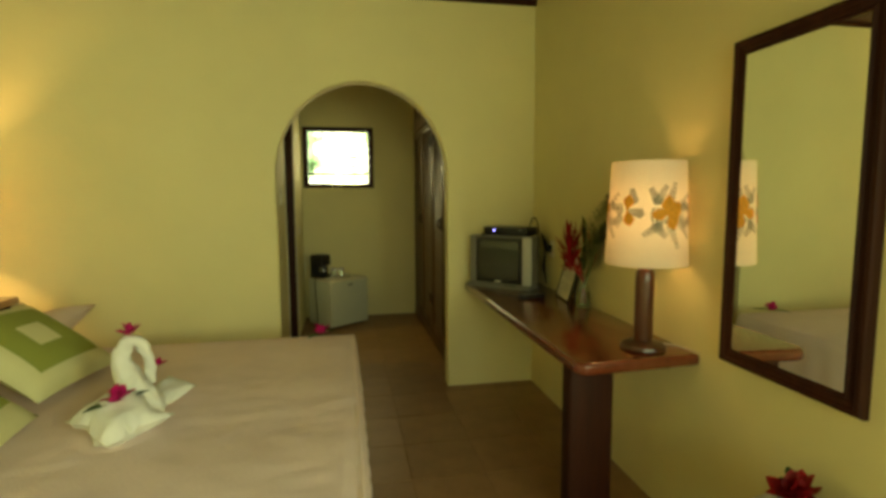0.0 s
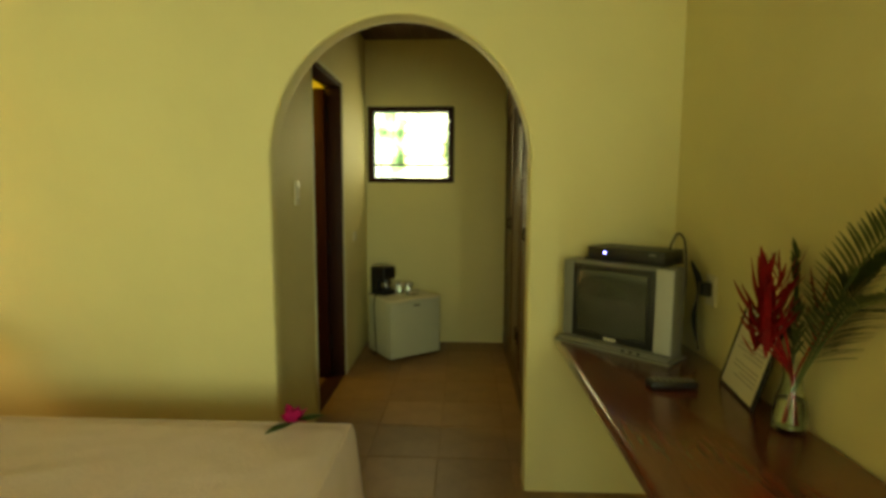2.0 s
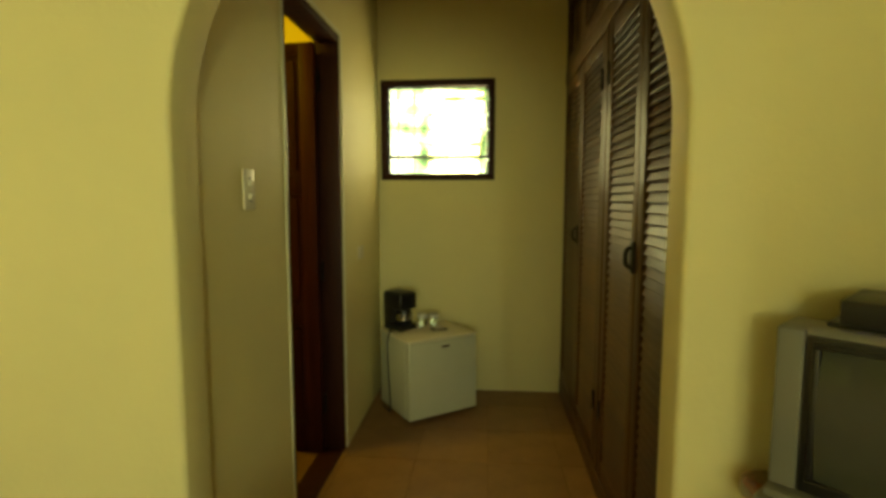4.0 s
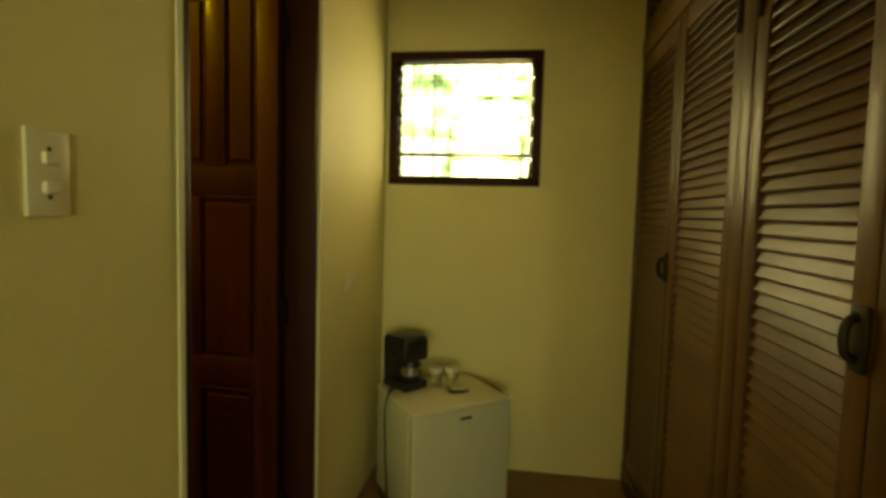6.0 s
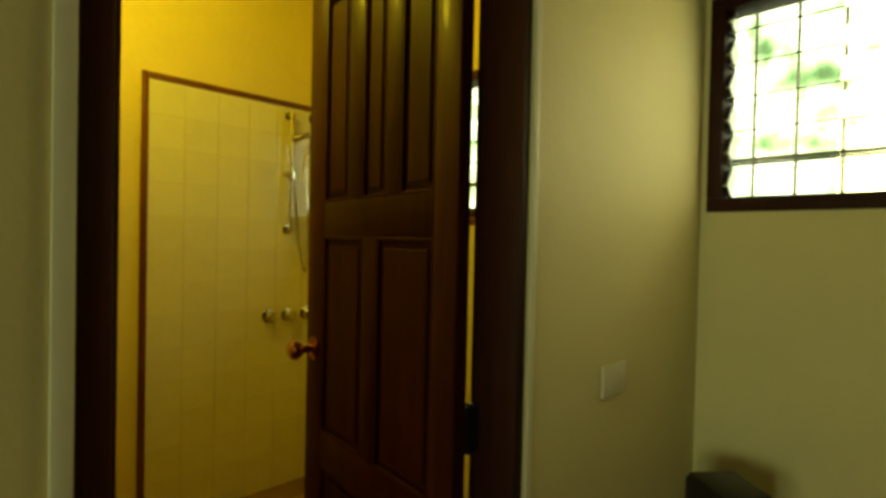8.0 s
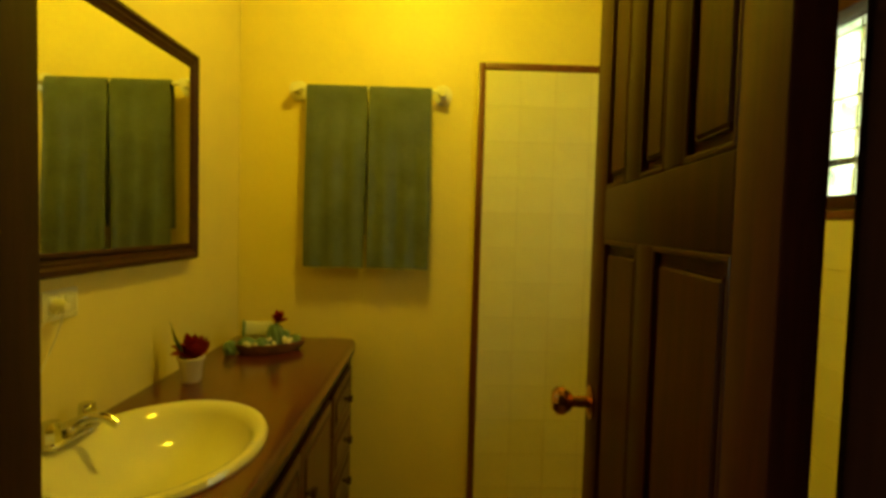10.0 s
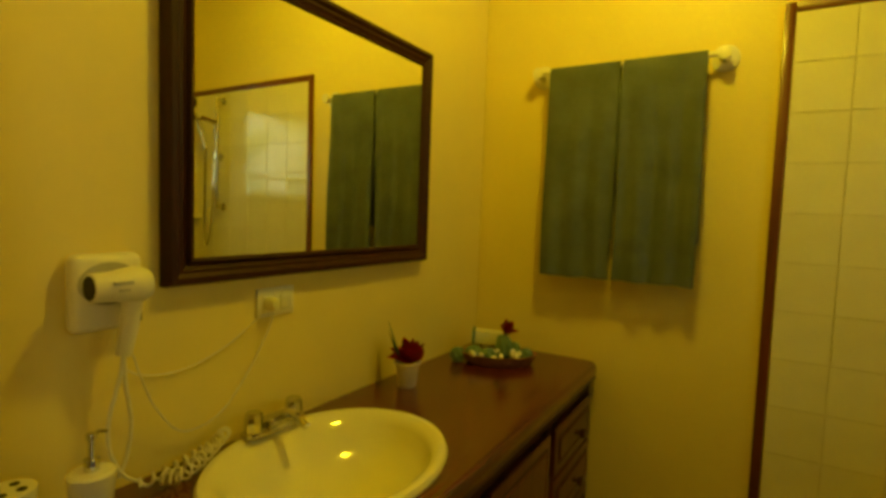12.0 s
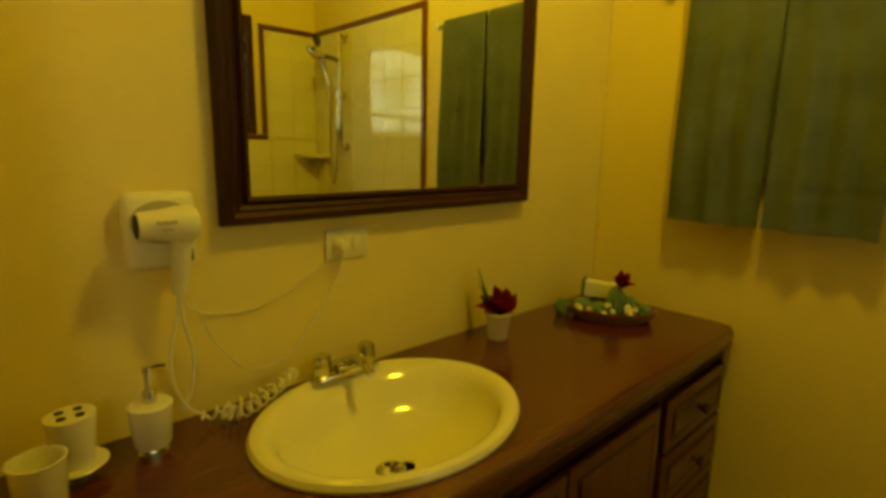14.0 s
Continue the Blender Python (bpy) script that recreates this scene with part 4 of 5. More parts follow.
def pillow(w, d, h, bm=None, m=None, sharp=0.75):
    own = bmesh.new()
    bmesh.ops.create_grid(own, x_segments=18, y_segments=18, size=1.0)
    me_low = own.copy()
    for g, s in ((own, 1), (me_low, -1)):
        for v in g.verts:
            x, y = v.co.x, v.co.y
            e = (max(0, 1 - abs(x) ** 2.4) * max(0, 1 - abs(y) ** 2.4)) ** 0.55
            pin = 1 - 0.05 * (1 - abs(y) ** 2) * abs(x) ** 4 - 0.0
            v.co = (x * w / 2 * (1 - 0.05 * (1 - y * y) * abs(x)), y * d / 2 * (1 - 0.05 * (1 - x * x) * abs(y)), s * (h / 2) * e + 0.004 * noise.noise((x * 2, y * 2, s)))
    merge(own, me_low)
    bmesh.ops.remove_doubles(own, verts=own.verts[:], dist=0.0005)
    bmesh.ops.recalc_face_normals(own, faces=own.faces[:])
    if m is not None:
        own.transform(m)
    return merge(bm, own)


def cushion(m, label):
    root = thing("cushion", label, "cushion", m, "cushions on the bed")
    part("cover", pillow(0.50, 0.50, 0.15), CUSHION_CREAM, root)
    for half, z, mat_, nm in ((0.165, 0.001, CUSHION_GREEN, "green_panel"), (0.06, 0.003, CUSHION_CREAM, "centre_patch")):
        bm = bmesh.new()
        bmesh.ops.create_grid(bm, x_segments=12, y_segments=12, size=half)
        for v in bm.verts:
            x, y = v.co.x / 0.25, v.co.y / 0.25
            v.co.z = 0.075 * (max(0, 1 - abs(x) ** 2.4) * max(0, 1 - abs(y) ** 2.4)) ** 0.55 + 0.0035 + z + 0.004 * noise.noise((x * 2, y * 2, 1))
        part(nm, bm, mat_, root)
    return root


pl = thing("pillow", "plump cream pillow at the head of the bed", "pillow", pose(-1.05, 2.98, BZ + 0.12, 0, -24, 4), "pillows on the bed")
part("case", pillow(0.48, 0.66, 0.17), LINEN, pl)
pl2 = copy_thing(pl, pose(-1.14, 2.12, BZ + 0.13, 0, -28, -3))
cushion(pose(-0.84, 2.70, BZ + 0.160, 0, 33, -10), "green cushion with a cream border leaning on a pillow")
cushion(pose(-0.80, 2.05, BZ + 0.150, 0, 33, 8), "green cushion with a cream border leaning on a pillow")

# towel folded as a swan
swan = thing("towel_swan", "white towel folded as a swan with pink flowers", "folded towel", pose(-0.285, 2.245, BZ + 0.005, 0, 0, 22))
swan.scale = (0.95, 0.95, 0.95)
neck = curve_points([(0.075, -0.03, 0.012), (0.04, -0.005, 0.075), (-0.012, 0.03, 0.155), (-0.032, 0.05, 0.225), (-0.012, 0.07, 0.272), (0.030, 0.08, 0.270), (0.056, 0.085, 0.20), (0.062, 0.09, 0.10)], 6)
GIRTH = (0.022, 0.046, 0.042, 0.033, 0.025, 0.021, 0.018, 0.012)
nb = tube(neck, 1.0, 24)
for k, v in enumerate(list(nb.verts)):
    row, c = k // 24, neck[k // 24]
    f = row / (len(neck) - 1) * (len(GIRTH) - 1)
    g0 = GIRTH[int(f)] + (GIRTH[min(int(f) + 1, len(GIRTH) - 1)] - GIRTH[int(f)]) * (f - int(f))
    wrap = (k % 24) / 24 * 2 * math.pi + row * 0.22
    g0 *= 1 + 0.13 * (wrap / (2 * math.pi) % 1.0) + 0.04 * math.sin(4 * wrap)
    v.co = c + (v.co - c) * g0
    v.co += 0.010 * Vector((noise.noise(v.co * 34), noise.noise(v.co * 26 + Vector((5, 0, 0))), noise.noise(v.co * 26 + Vector((0, 5, 0)))))
part("neck", nb, COTTON, swan)
body = pillow(0.21, 0.25, 0.14, None, pose(-0.05, -0.09, 0.055, 6, -4, 25))
for v in body.verts:
    v.co += 0.014 * Vector((noise.noise(v.co * 31), noise.noise(v.co * 27 + Vector((3, 3, 0))), 0.7 * noise.noise(v.co * 29 + Vector((0, 7, 2)))))
    v.co += 0.030 * Vector((noise.noise(v.co * 11), noise.noise(v.co * 9 + Vector((3, 0, 0))), 0.6 * noise.noise(v.co * 9 + Vector((0, 7, 0)))))
part("body", body, COTTON, swan)
wing = pillow(0.22, 0.13, 0.05, None, pose(0.10, 0.10, 0.040, 14, -12, 40))
for v in wing.verts:
    v.co += 0.014 * Vector((noise.noise(v.co * 12), noise.noise(v.co * 12 + Vector((3, 0, 0))), noise.noise(v.co * 12 + Vector((0, 7, 0)))))
part("wing", wing, COTTON, swan)
flower(swan, "flower", (0.0, 0.07, 0.305), 0.045, PETAL_PINK, 12, 0, 2)
flower(swan, "flower", (-0.05, -0.10, 0.115), 0.055, PETAL_PINK, 15, 2, 3)
flower(swan, "flower", (0.088, 0.10, 0.16), 0.032, PETAL_PINK, 9, 1, 4)
blossom = thing("blossom", "magenta bougainvillea blossom with leaves on the bedspread", "flower", pose(0.300, 3.205, BZ + 0.012, 0, 0, 20))
flower(blossom, "flower", (0, 0, 0.012), 0.055, PETAL_PINK, 15, 2, 6)

# bedside table and lamp
night = thing("bedside_table", "dark wooden bedside table with a thick top", "bedside table", pose(-1.61, 3.56, 0))
part("tabletop", block(-0.172, 0.130, -0.23, 0.25, 0.712, 0.757, 0.012, None, 3), DESK_WOOD, night)
part("apron", block(-0.15, 0.10, -0.20, 0.22, 0.60, 0.7125, 0.004), POST_WOOD, night)
for x in (-0.13, 0.08):
    for y in (-0.18, 0.20):
        part("leg", block(x - 0.024, x + 0.024, y - 0.024, y + 0.024, 0, 0.605, 0.006), POST_WOOD, night)
table_lamp("lit wooden table lamp on the bedside table", pose(-1.62, 3.50, 0.757, 0, 0, 100), "matching table lamps")

# stool with a rolled towel and red flowers under the mirror
stool = thing("stool", "low dark wooden stool beside the wall", "stool", pose(1.585, 1.42, 0))
part("seat", lathe([(0, 0.405), (0.15, 0.405), (0.16, 0.412), (0.16, 0.435), (0.15, 0.445), (0, 0.445)], 32), POST_WOOD, stool)
for k in range(4):
    a = math.pi / 4 + k * math.pi / 2
    part("leg", tube([(0.14 * math.cos(a), 0.14 * math.sin(a), 0), (0.10 * math.cos(a), 0.10 * math.sin(a), 0.41)], 0.018, 10), POST_WOOD, stool)
roll = thing("rolled_towel", "cream rolled towel topped with red flowers", "folded towel", pose(1.585, 1.42, 0.445, 0, 0, 15))
part("towel", pillow(0.27, 0.20, 0.11, None, pose(0, 0, 0.052)), COTTON, roll)
flower(roll, "flower", (0.0, 0.0, 0.105), 0.070, PETAL_RED, 26, 2, 8, 80)
flower(roll, "flower", (0.06, 0.02, 0.100), 0.056, PETAL_RED, 14, 1, 9, 80)

# ---- passage things ----
fridge = thing("mini_fridge", "small white refrigerator standing across the corner", "refrigerator", pose(0.337, 5.889, 0, 0, 0, 36))
part("cabinet", block(-0.235, 0.235, -0.185, 0.165, 0.02, 0.487, 0.010, None, 3), ENAMEL, fridge)
part("door", block(-0.236, 0.236, -0.236, -0.190, 0.022, 0.478, 0.012, None, 3), ENAMEL, fridge)
part("top", block(-0.238, 0.238, -0.23, 0.166, 0.4775, 0.494, 0.006, None, 3), WHITE_PLASTIC, fridge)
part("badge", block(-0.02, 0.035, -0.2385, -0.2355, 0.435, 0.446, 0.001), STEEL, fridge, "small grey badge")
for x in (-0.19, 0.19):
    for y in (-0.17, 0.12):
        part("foot", lathe([(0, 0), (0.016, 0), (0.016, 0.022), (0, 0.022)], 12, None, 1, 1, pose(x, y, 0)), BLACK, fridge)
part("cord", tube(curve_points([(-0.20, 0.06, 0.50), (-0.235, 0.02, 0.505), (-0.262, 0.0, 0.44), (-0.268, -0.02, 0.30), (-0.262, -0.03, 0.10), (-0.25, 0.0, 0.01), (-0.24, 0.12, 0.006)], 6), 0.0045, 8), BLACK, fridge, "black power cord")
FZ = 0.494
maker = thing("coffee_maker", "black drip coffee maker on the refrigerator", "coffee maker", pose(0.178, 5.892, FZ, 0, 0, 52))
maker.scale = (0.9, 0.9, 1.04)
part("base", block(-0.075, 0.075, -0.09, 0.09, 0, 0.035, 0.008), BLACK, maker)
part("tower", block(-0.075, 0.075, 0.0, 0.09, 0.035, 0.22, 0.010), BLACK, maker)
part("head", block(-0.078, 0.078, -0.09, 0.09, 0.125, 0.222, 0.014, None, 3), BLACK, maker)
part("lid", block(-0.07, 0.07, -0.08, 0.08, 0.2215, 0.229, 0.004), BLACK, maker)
part("jug", lathe([(0, 0.036), (0.050, 0.036), (0.056, 0.05), (0.056, 0.09), (0.045, 0.115), (0.045, 0.122), (0, 0.122)], 24, None, 1, 1, pose(0.01, -0.03, 0)), BLACK, maker, "dark glass jug")
part("band", lathe([(0.0575, 0.058), (0.0595, 0.060), (0.0595, 0.098), (0.0575, 0.10)], 24, None, 1, 1, pose(0.01, -0.03, 0)), STEEL, maker, "steel band round the jug")
for k, (x, y) in enumerate(((0.315, 5.935), (0.388, 5.950))):
    g = thing("drinking_glass", "upturned drinking glass with a paper cap on the refrigerator", "glass", pose(x, y, FZ), "drinking glasses")
    part("body", lathe([(0.026, 0), (0.030, 0.075), (0.030, 0.078), (0, 0.078), (0, 0.075), (0.027, 0.073), (0.0235, 0)], 20), GLASS, g)
    part("cap", lathe([(0.033, 0.062), (0.034, 0.066), (0.034, 0.084), (0.030, 0.087), (0, 0.087), (0, 0.084), (0.0325, 0.083), (0.0325, 0.062)], 20), PAPER, g, "pleated white paper cap")
dish = thing("sachet_dish", "small glass dish of sachets on the refrigerator", "dish", pose(0.425, 5.870, FZ, 0, 0, 26))
part("dish", block(-0.045, 0.045, -0.03, 0.03, 0, 0.012, 0.005), GLASS, dish)
for k in range(3):
    part("sachet", block(-0.03, 0.03, -0.006, 0.006, 0, 0.006, 0.002, None, 1), PAPER, dish, "", pose(0, -0.016 + 0.016 * k, 0.012, 0, 4 * k, 8 * k - 8))


def wall_switch(m, w, h, rockers, label, name="light_switch"):
    root = thing(name, label, "switch", m)
    part("plate", block(-w / 2, w / 2, 0, 0.008, -h / 2, h / 2, 0.003), WHITE_PLASTIC, root)
    for x, z in rockers:
        part("rocker", block(x - 0.012, x + 0.012, 0.006, 0.016, z - 0.009, z + 0.009, 0.003), WHITE_PLASTIC, root)
    for z in (-h / 2 + 0.028, h / 2 - 0.028):
        part("screw", lathe([(0, 0.0), (0.0035, 0.0), (0.0035, 0.0015), (0, 0.002)], 10, None, 1, 1, pose(0, 0.0078, z, -90, 0, 0)), IRON, root)
    return root


wall_switch(pose(HALL_X, 4.248, 1.340, 0, 0, -90), 0.07, 0.124, ((0, 0.021), (0, -0.021)), "white double light switch on the passage wall")
sock = wall_switch(pose(HALL_X, 5.630, 1.003, 0, 0, -90), 0.115, 0.075, (), "white socket plate on the passage wall", "wall_socket")
part("cover", block(-0.035, 0.035, 0.0075, 0.011, -0.02, 0.02, 0.002), WHITE_PLASTIC, sock)


# ---- bathroom things ----
VX0, VX1, VY1 = BATH_X + 0.003, HALL_X - 0.208, 4.603
SINK = (-0.853, 4.333)
SA, SB = 0.282, 0.226
van = thing("vanity_cabinet", "dark wooden vanity cabinet with drawers and doors", "cabinet", pose(0, 0, 0))
CF = VY1 - 0.030
part("body", block(VX0 + 0.004, VX1 - 0.004, BATH_Y + 0.004, CF - 0.02, 0.06, 0.60), CABINET_WOOD, van)
part("kick_board", block(VX0 + 0.004, VX1 - 0.004, CF - 0.08, CF - 0.06, 0, 0.06), POST_WOOD, van)
part("face_frame", merge(merge(block(VX0 + 0.004, VX1 - 0.004, CF - 0.02, CF, 0.740, COUNTER_Z - 0.046), block(VX0 + 0.004, VX0 + 0.03, CF - 0.02, CF, 0.06, 0.740)), merge(block(VX0 + 0.43, VX0 + 0.46, CF - 0.02, CF, 0.06, 0.740), block(VX1 - 0.05, VX1 - 0.004, CF - 0.02, CF, 0.06, 0.740))), POST_WOOD, van)
part("end_panel", block(VX0 + 0.004, VX0 + 0.02, BATH_Y + 0.004, CF - 0.021, 0.60, COUNTER_Z - 0.046), CABINET_WOOD, van)


def front(name, x0, x1, z0, z1, knob):
    p = part(name, block(x0, x1, CF - 0.001, CF + 0.016, z0, z1, 0.004), CABINET_WOOD, van)
    f = 0.04
    rim = block(x0 + f, x1 - f, CF + 0.0155, CF + 0.020, z0 + f, z1 - f, 0.006, None, 1)
    part("panel", rim, CABINET_WOOD, p)
    # thin dark strips laid on the front, painting the shade of panel grooves
    groove_strips = block(x0 + f - 0.009, x0 + f - 0.003, CF + 0.0158, CF + 0.017, z0 + f - 0.009, z1 - f + 0.009)
    block(x1 - f + 0.003, x1 - f + 0.009, CF + 0.0158, CF + 0.017, z0 + f - 0.009, z1 - f + 0.009, 0, groove_strips)
    block(x0 + f - 0.003, x1 - f + 0.003, CF + 0.0158, CF + 0.0168, z0 + f - 0.009, z0 + f - 0.003, 0, groove_strips)
    block(x0 + f - 0.003, x1 - f + 0.003, CF + 0.0158, CF + 0.0168, z1 - f + 0.003, z1 - f + 0.009, 0, groove_strips)
    part("groove_shade", groove_strips, HOLE_SHADE, p)
    part("knob", lathe([(0, 0), (0.009, 0), (0.007, 0.012), (0.016, 0.020), (0.018, 0.028), (0.012, 0.034), (0, 0.035)], 16, None, 1, 1, pose(knob[0], CF + 0.019, knob[1], -90, 0, 0)), KNOB_WOOD, p, "round dark knob")


for k in range(4):
    z1 = 0.733 - k * 0.165
    front("drawer", VX0 + 0.034, VX0 + 0.426, z1 - 0.155, z1, (VX0 + 0.230, z1 - 0.075))
span = (VX1 - 0.054 - VX0 - 0.464) / 3
for k in range(3):
    x0 = VX0 + 0.464 + k * span
    front("door", x0 + 0.004, x0 + span - 0.004, 0.09, 0.733, (x0 + (0.04 if k % 2 else span - 0.04), 0.60))

counter = thing("worktop", "polished red-brown wooden worktop with a rounded edge", "worktop", pose(0, 0, 0))
cb = bmesh.new()
hole = [cb.verts.new((SINK[0] + (SA - 0.02) * math.cos(a), SINK[1] + (SB - 0.02) * math.sin(a), COUNTER_Z)) for a in [2 * math.pi * k / 48 for k in range(48)]]
r = 0.045
round_end = [(VX0 + r - r * math.sin(a), VY1 - r + r * math.cos(a)) for a in [k * math.pi / 12 for k in range(7)]]
ring = [(VX1, BATH_Y + 0.002), (VX1, VY1)] + round_end + [(VX0, BATH_Y + 0.002)]
outer = [cb.verts.new((x, y, COUNTER_Z)) for x, y in ring]
eds = [cb.edges.new((hole[k], hole[(k + 1) % 48])) for k in range(48)] + [cb.edges.new((outer[k], outer[(k + 1) % len(outer)])) for k in range(len(outer))]
bmesh.ops.triangle_fill(cb, edges=eds, use_beauty=True)
made = bmesh.ops.extrude_face_region(cb, geom=cb.faces[:])
for v in made["geom"]:
    if isinstance(v, bmesh.types.BMVert):
        v.co.z -= 0.045
bmesh.ops.recalc_face_normals(cb, faces=cb.faces[:])
lip = [e for e in cb.edges if abs(e.verts[0].co.z - e.verts[1].co.z) < 1e-5 and all(v.co.y > VY1 - 0.06 for v in e.verts) and len(e.link_faces) == 2 and e.calc_face_angle(0) > 0.8]
bmesh.ops.bevel(cb, geom=lip, offset=0.014, segments=3, profile=0.5, affect="EDGES")
part("slab", cb, COUNTER_WOOD, counter)
part("edge_moulding", block(VX0 + 0.012, VX1 - 0.004, VY1 - 0.028, VY1 - 0.008, COUNTER_Z - 0.060, COUNTER_Z - 0.0452, 0.004), CABINET_WOOD, counter, "dark moulding under the rounded edge")

basin = thing("washbasin", "oval cream ceramic washbasin set into the worktop", "washbasin", pose(SINK[0], SINK[1], COUNTER_Z))
prof = [(1.0, 0.0), (1.005, 0.006), (0.985, 0.014), (0.95, 0.017), (0.90, 0.015), (0.855, 0.006), (0.83, -0.010), (0.80, -0.045), (0.72, -0.085), (0.55, -0.120), (0.30, -0.138), (0.10, -0.144), (0.098, -0.150), (0.32, -0.148), (0.60, -0.130), (0.78, -0.095), (0.86, -0.045), (0.88, -0.002), (1.0, 0.0)]
bs = lathe([(a, b) for a, b in prof], 64, None, SA, SB)
for v in bs.verts:
    rr = math.hypot(v.co.x / SA, v.co.y / SB)
    if rr < 0.84 and v.co.y < 0:
        v.co.y *= 0.86
    if rr < 0.84:
        v.co.y += 0.030 * min(1, -v.co.z / 0.14) if v.co.z < 0 else 0
for v in bs.verts:
    if v.co.z < -0.003:
        v.co.z = -0.003 + (v.co.z + 0.003) * 0.72
part("bowl", bs, CERAMIC, basin)
part("drain", lathe([(0.026, -0.1405), (0.030, -0.137), (0.025, -0.1355), (0.017, -0.139), (0.017, -0.146), (0, -0.146)], 24, None, 1, 1, pose(0.028, 0.030, 0.0395)), CHROME, basin, "chrome drain ring")
tap = thing("basin_tap", "chrome two-handled basin tap", "tap", pose(SINK[0] - 0.012, SINK[1] - SB + 0.030, COUNTER_Z + 0.0155))
part("body", merge(block(-0.082, 0.082, -0.024, 0.024, 0, 0.016, 0.010, None, 3), block(-0.03, 0.03, -0.020, 0.022, 0.012, 0.034, 0.010, None, 3)), CHROME, tap)
part("spout", tube(curve_points([(0, 0, 0.022), (0, 0.035, 0.044), (0, 0.075, 0.048), (0, 0.105, 0.032)], 6), 0.013, 14, None, 0.010), CHROME, tap)
for x in (-0.058, 0.058):
    part("handle", lathe([(0, 0.012), (0.020, 0.012), (0.021, 0.020), (0.019, 0.050), (0.017, 0.058), (0, 0.060)], 8, None, 1, 1, pose(x, 0, 0, 0, 0, 11)), CHROME, tap)

dryer = thing("hair_dryer", "white hair dryer hanging on its wall holder", "hair dryer", pose(-0.517, BATH_Y, 1.217, 0, 0, 180))
part("holder", block(-0.058, 0.058, -0.034, -0.001, -0.066, 0.068, 0.014, None, 3), WHITE_PLASTIC, dryer, "white wall holder", None)
part("barrel", lathe([(0, -0.075), (0.024, -0.075), (0.027, -0.072), (0.030, -0.02), (0.036, 0.02), (0.036, 0.042), (0.028, 0.062), (0, 0.068)], 28, None, 1, 1, pose(0.004, -0.066, 0.016, 0, 90, 0) @ Matrix.Diagonal((0.88, 0.88, 0.68, 1))), WHITE_PLASTIC, dryer)
# closed disc over the barrel end, dark colour for the shade inside the outlet
part("nozzle", lathe([(0, -0.0765), (0.022, -0.0765), (0.024, -0.074), (0, -0.070)], 24, None, 1, 1, pose(0.004, -0.066, 0.016, 0, 90, 0) @ Matrix.Diagonal((0.88, 0.88, 0.68, 1))), HOLE_SHADE, dryer, "dark disc painted as the shade in the air outlet")
part("grip", tube([(0.022, -0.066, 0.0), (0.018, -0.060, -0.06), (0.014, -0.050, -0.108)], 0.0175, 14, None, 0.0125), WHITE_PLASTIC, dryer)
part("switch", block(0.033, 0.039, -0.064, -0.052, -0.05, -0.03, 0.002), BLACK, dryer)
part("mark", merge(block(-0.022, 0.008, -0.0960, -0.0900, 0.021, 0.026), block(-0.014, 0.002, -0.0960, -0.0910, 0.010, 0.013)), INK_AND_SHADE, dryer, "small grey lettering bars")
strands = tube(curve_points([(0.014, -0.050, -0.105), (0.010, -0.045, -0.15), (-0.006, -0.040, -0.22), (-0.004, -0.038, -0.28), (0.012, -0.05, -0.325), (0.035, -0.06, -0.345)], 6), 0.0033, 6)
tube(curve_points([(0.014, -0.050, -0.105), (0.020, -0.045, -0.17), (0.034, -0.035, -0.24), (0.026, -0.035, -0.30), (0.006, -0.045, -0.33)], 6), 0.0033, 6, strands)
part("cord", strands, WHITE_PLASTIC, dryer, "white straight cord")
way = curve_points([(0.030, -0.060, -0.350), (0.085, -0.055, -0.349), (0.135, -0.045, -0.347), (0.175, -0.036, -0.342), (0.198, -0.040, -0.326), (0.170, -0.058, -0.332), (0.125, -0.078, -0.343), (0.085, -0.090, -0.348), (0.062, -0.072, -0.345)], 40)
coil = []
for k, mid in enumerate(way):
    q = k / len(way)
    a = q * 2 * math.pi * 21
    along = (way[min(k + 1, len(way) - 1)] - way[max(k - 1, 0)]).normalized()
    across = along.cross(Vector((0, 0, 1))).normalized()
    rr = 0.0085 + 0.0045 * q
    coil.append(mid + rr * (across * math.cos(a) + Vector((0, 0, 1)) * math.sin(a)))
part("coil", tube([Vector((0.03 + (c.x - 0.03) * 1.15, c.y, c.z)) for c in coil], 0.0030, 6), WHITE_PLASTIC, dryer, "white coiled cord lying on the worktop")
part("lead", tube(curve_points([(0.014, -0.050, -0.11), (0.04, -0.014, -0.150), (0.085, -0.006, -0.172), (0.16, -0.006, -0.176), (0.25, -0.006, -0.150), (0.32, -0.012, -0.105), (0.349, -0.03, -0.072)], 6), 0.0014, 6), WHITE_PLASTIC, dryer, "thin pale lead")
# flat oval on the holder, its grey imitates shade behind the barrel
part("barrel_shade", outline_slab([(0.050 * math.cos(k * math.pi / 12), 0.017 + 0.037 * math.sin(k * math.pi / 12)) for k in range(24)], (-0.0352, -0.0335)), INK_AND_SHADE, dryer, "flat grey oval painted as shade round the barrel")
outlet = thing("wall_outlet", "white double socket with a plug in it", "socket", pose(-0.905, BATH_Y, 1.150, 0, 0, 180))
part("plate", block(-0.056, 0.056, -0.007, -0.0005, -0.034, 0.034, 0.003), WHITE_PLASTIC, outlet)
for x in (-0.024, 0.028):
    part("socket", merge(block(x - 0.016, x + 0.016, -0.009, -0.006, -0.02, 0.02, 0.003), merge(block(x - 0.008, x - 0.005, -0.0096, -0.0088, -0.004, 0.010), block(x + 0.005, x + 0.008, -0.0096, -0.0088, -0.004, 0.010))), POTTERY, outlet)
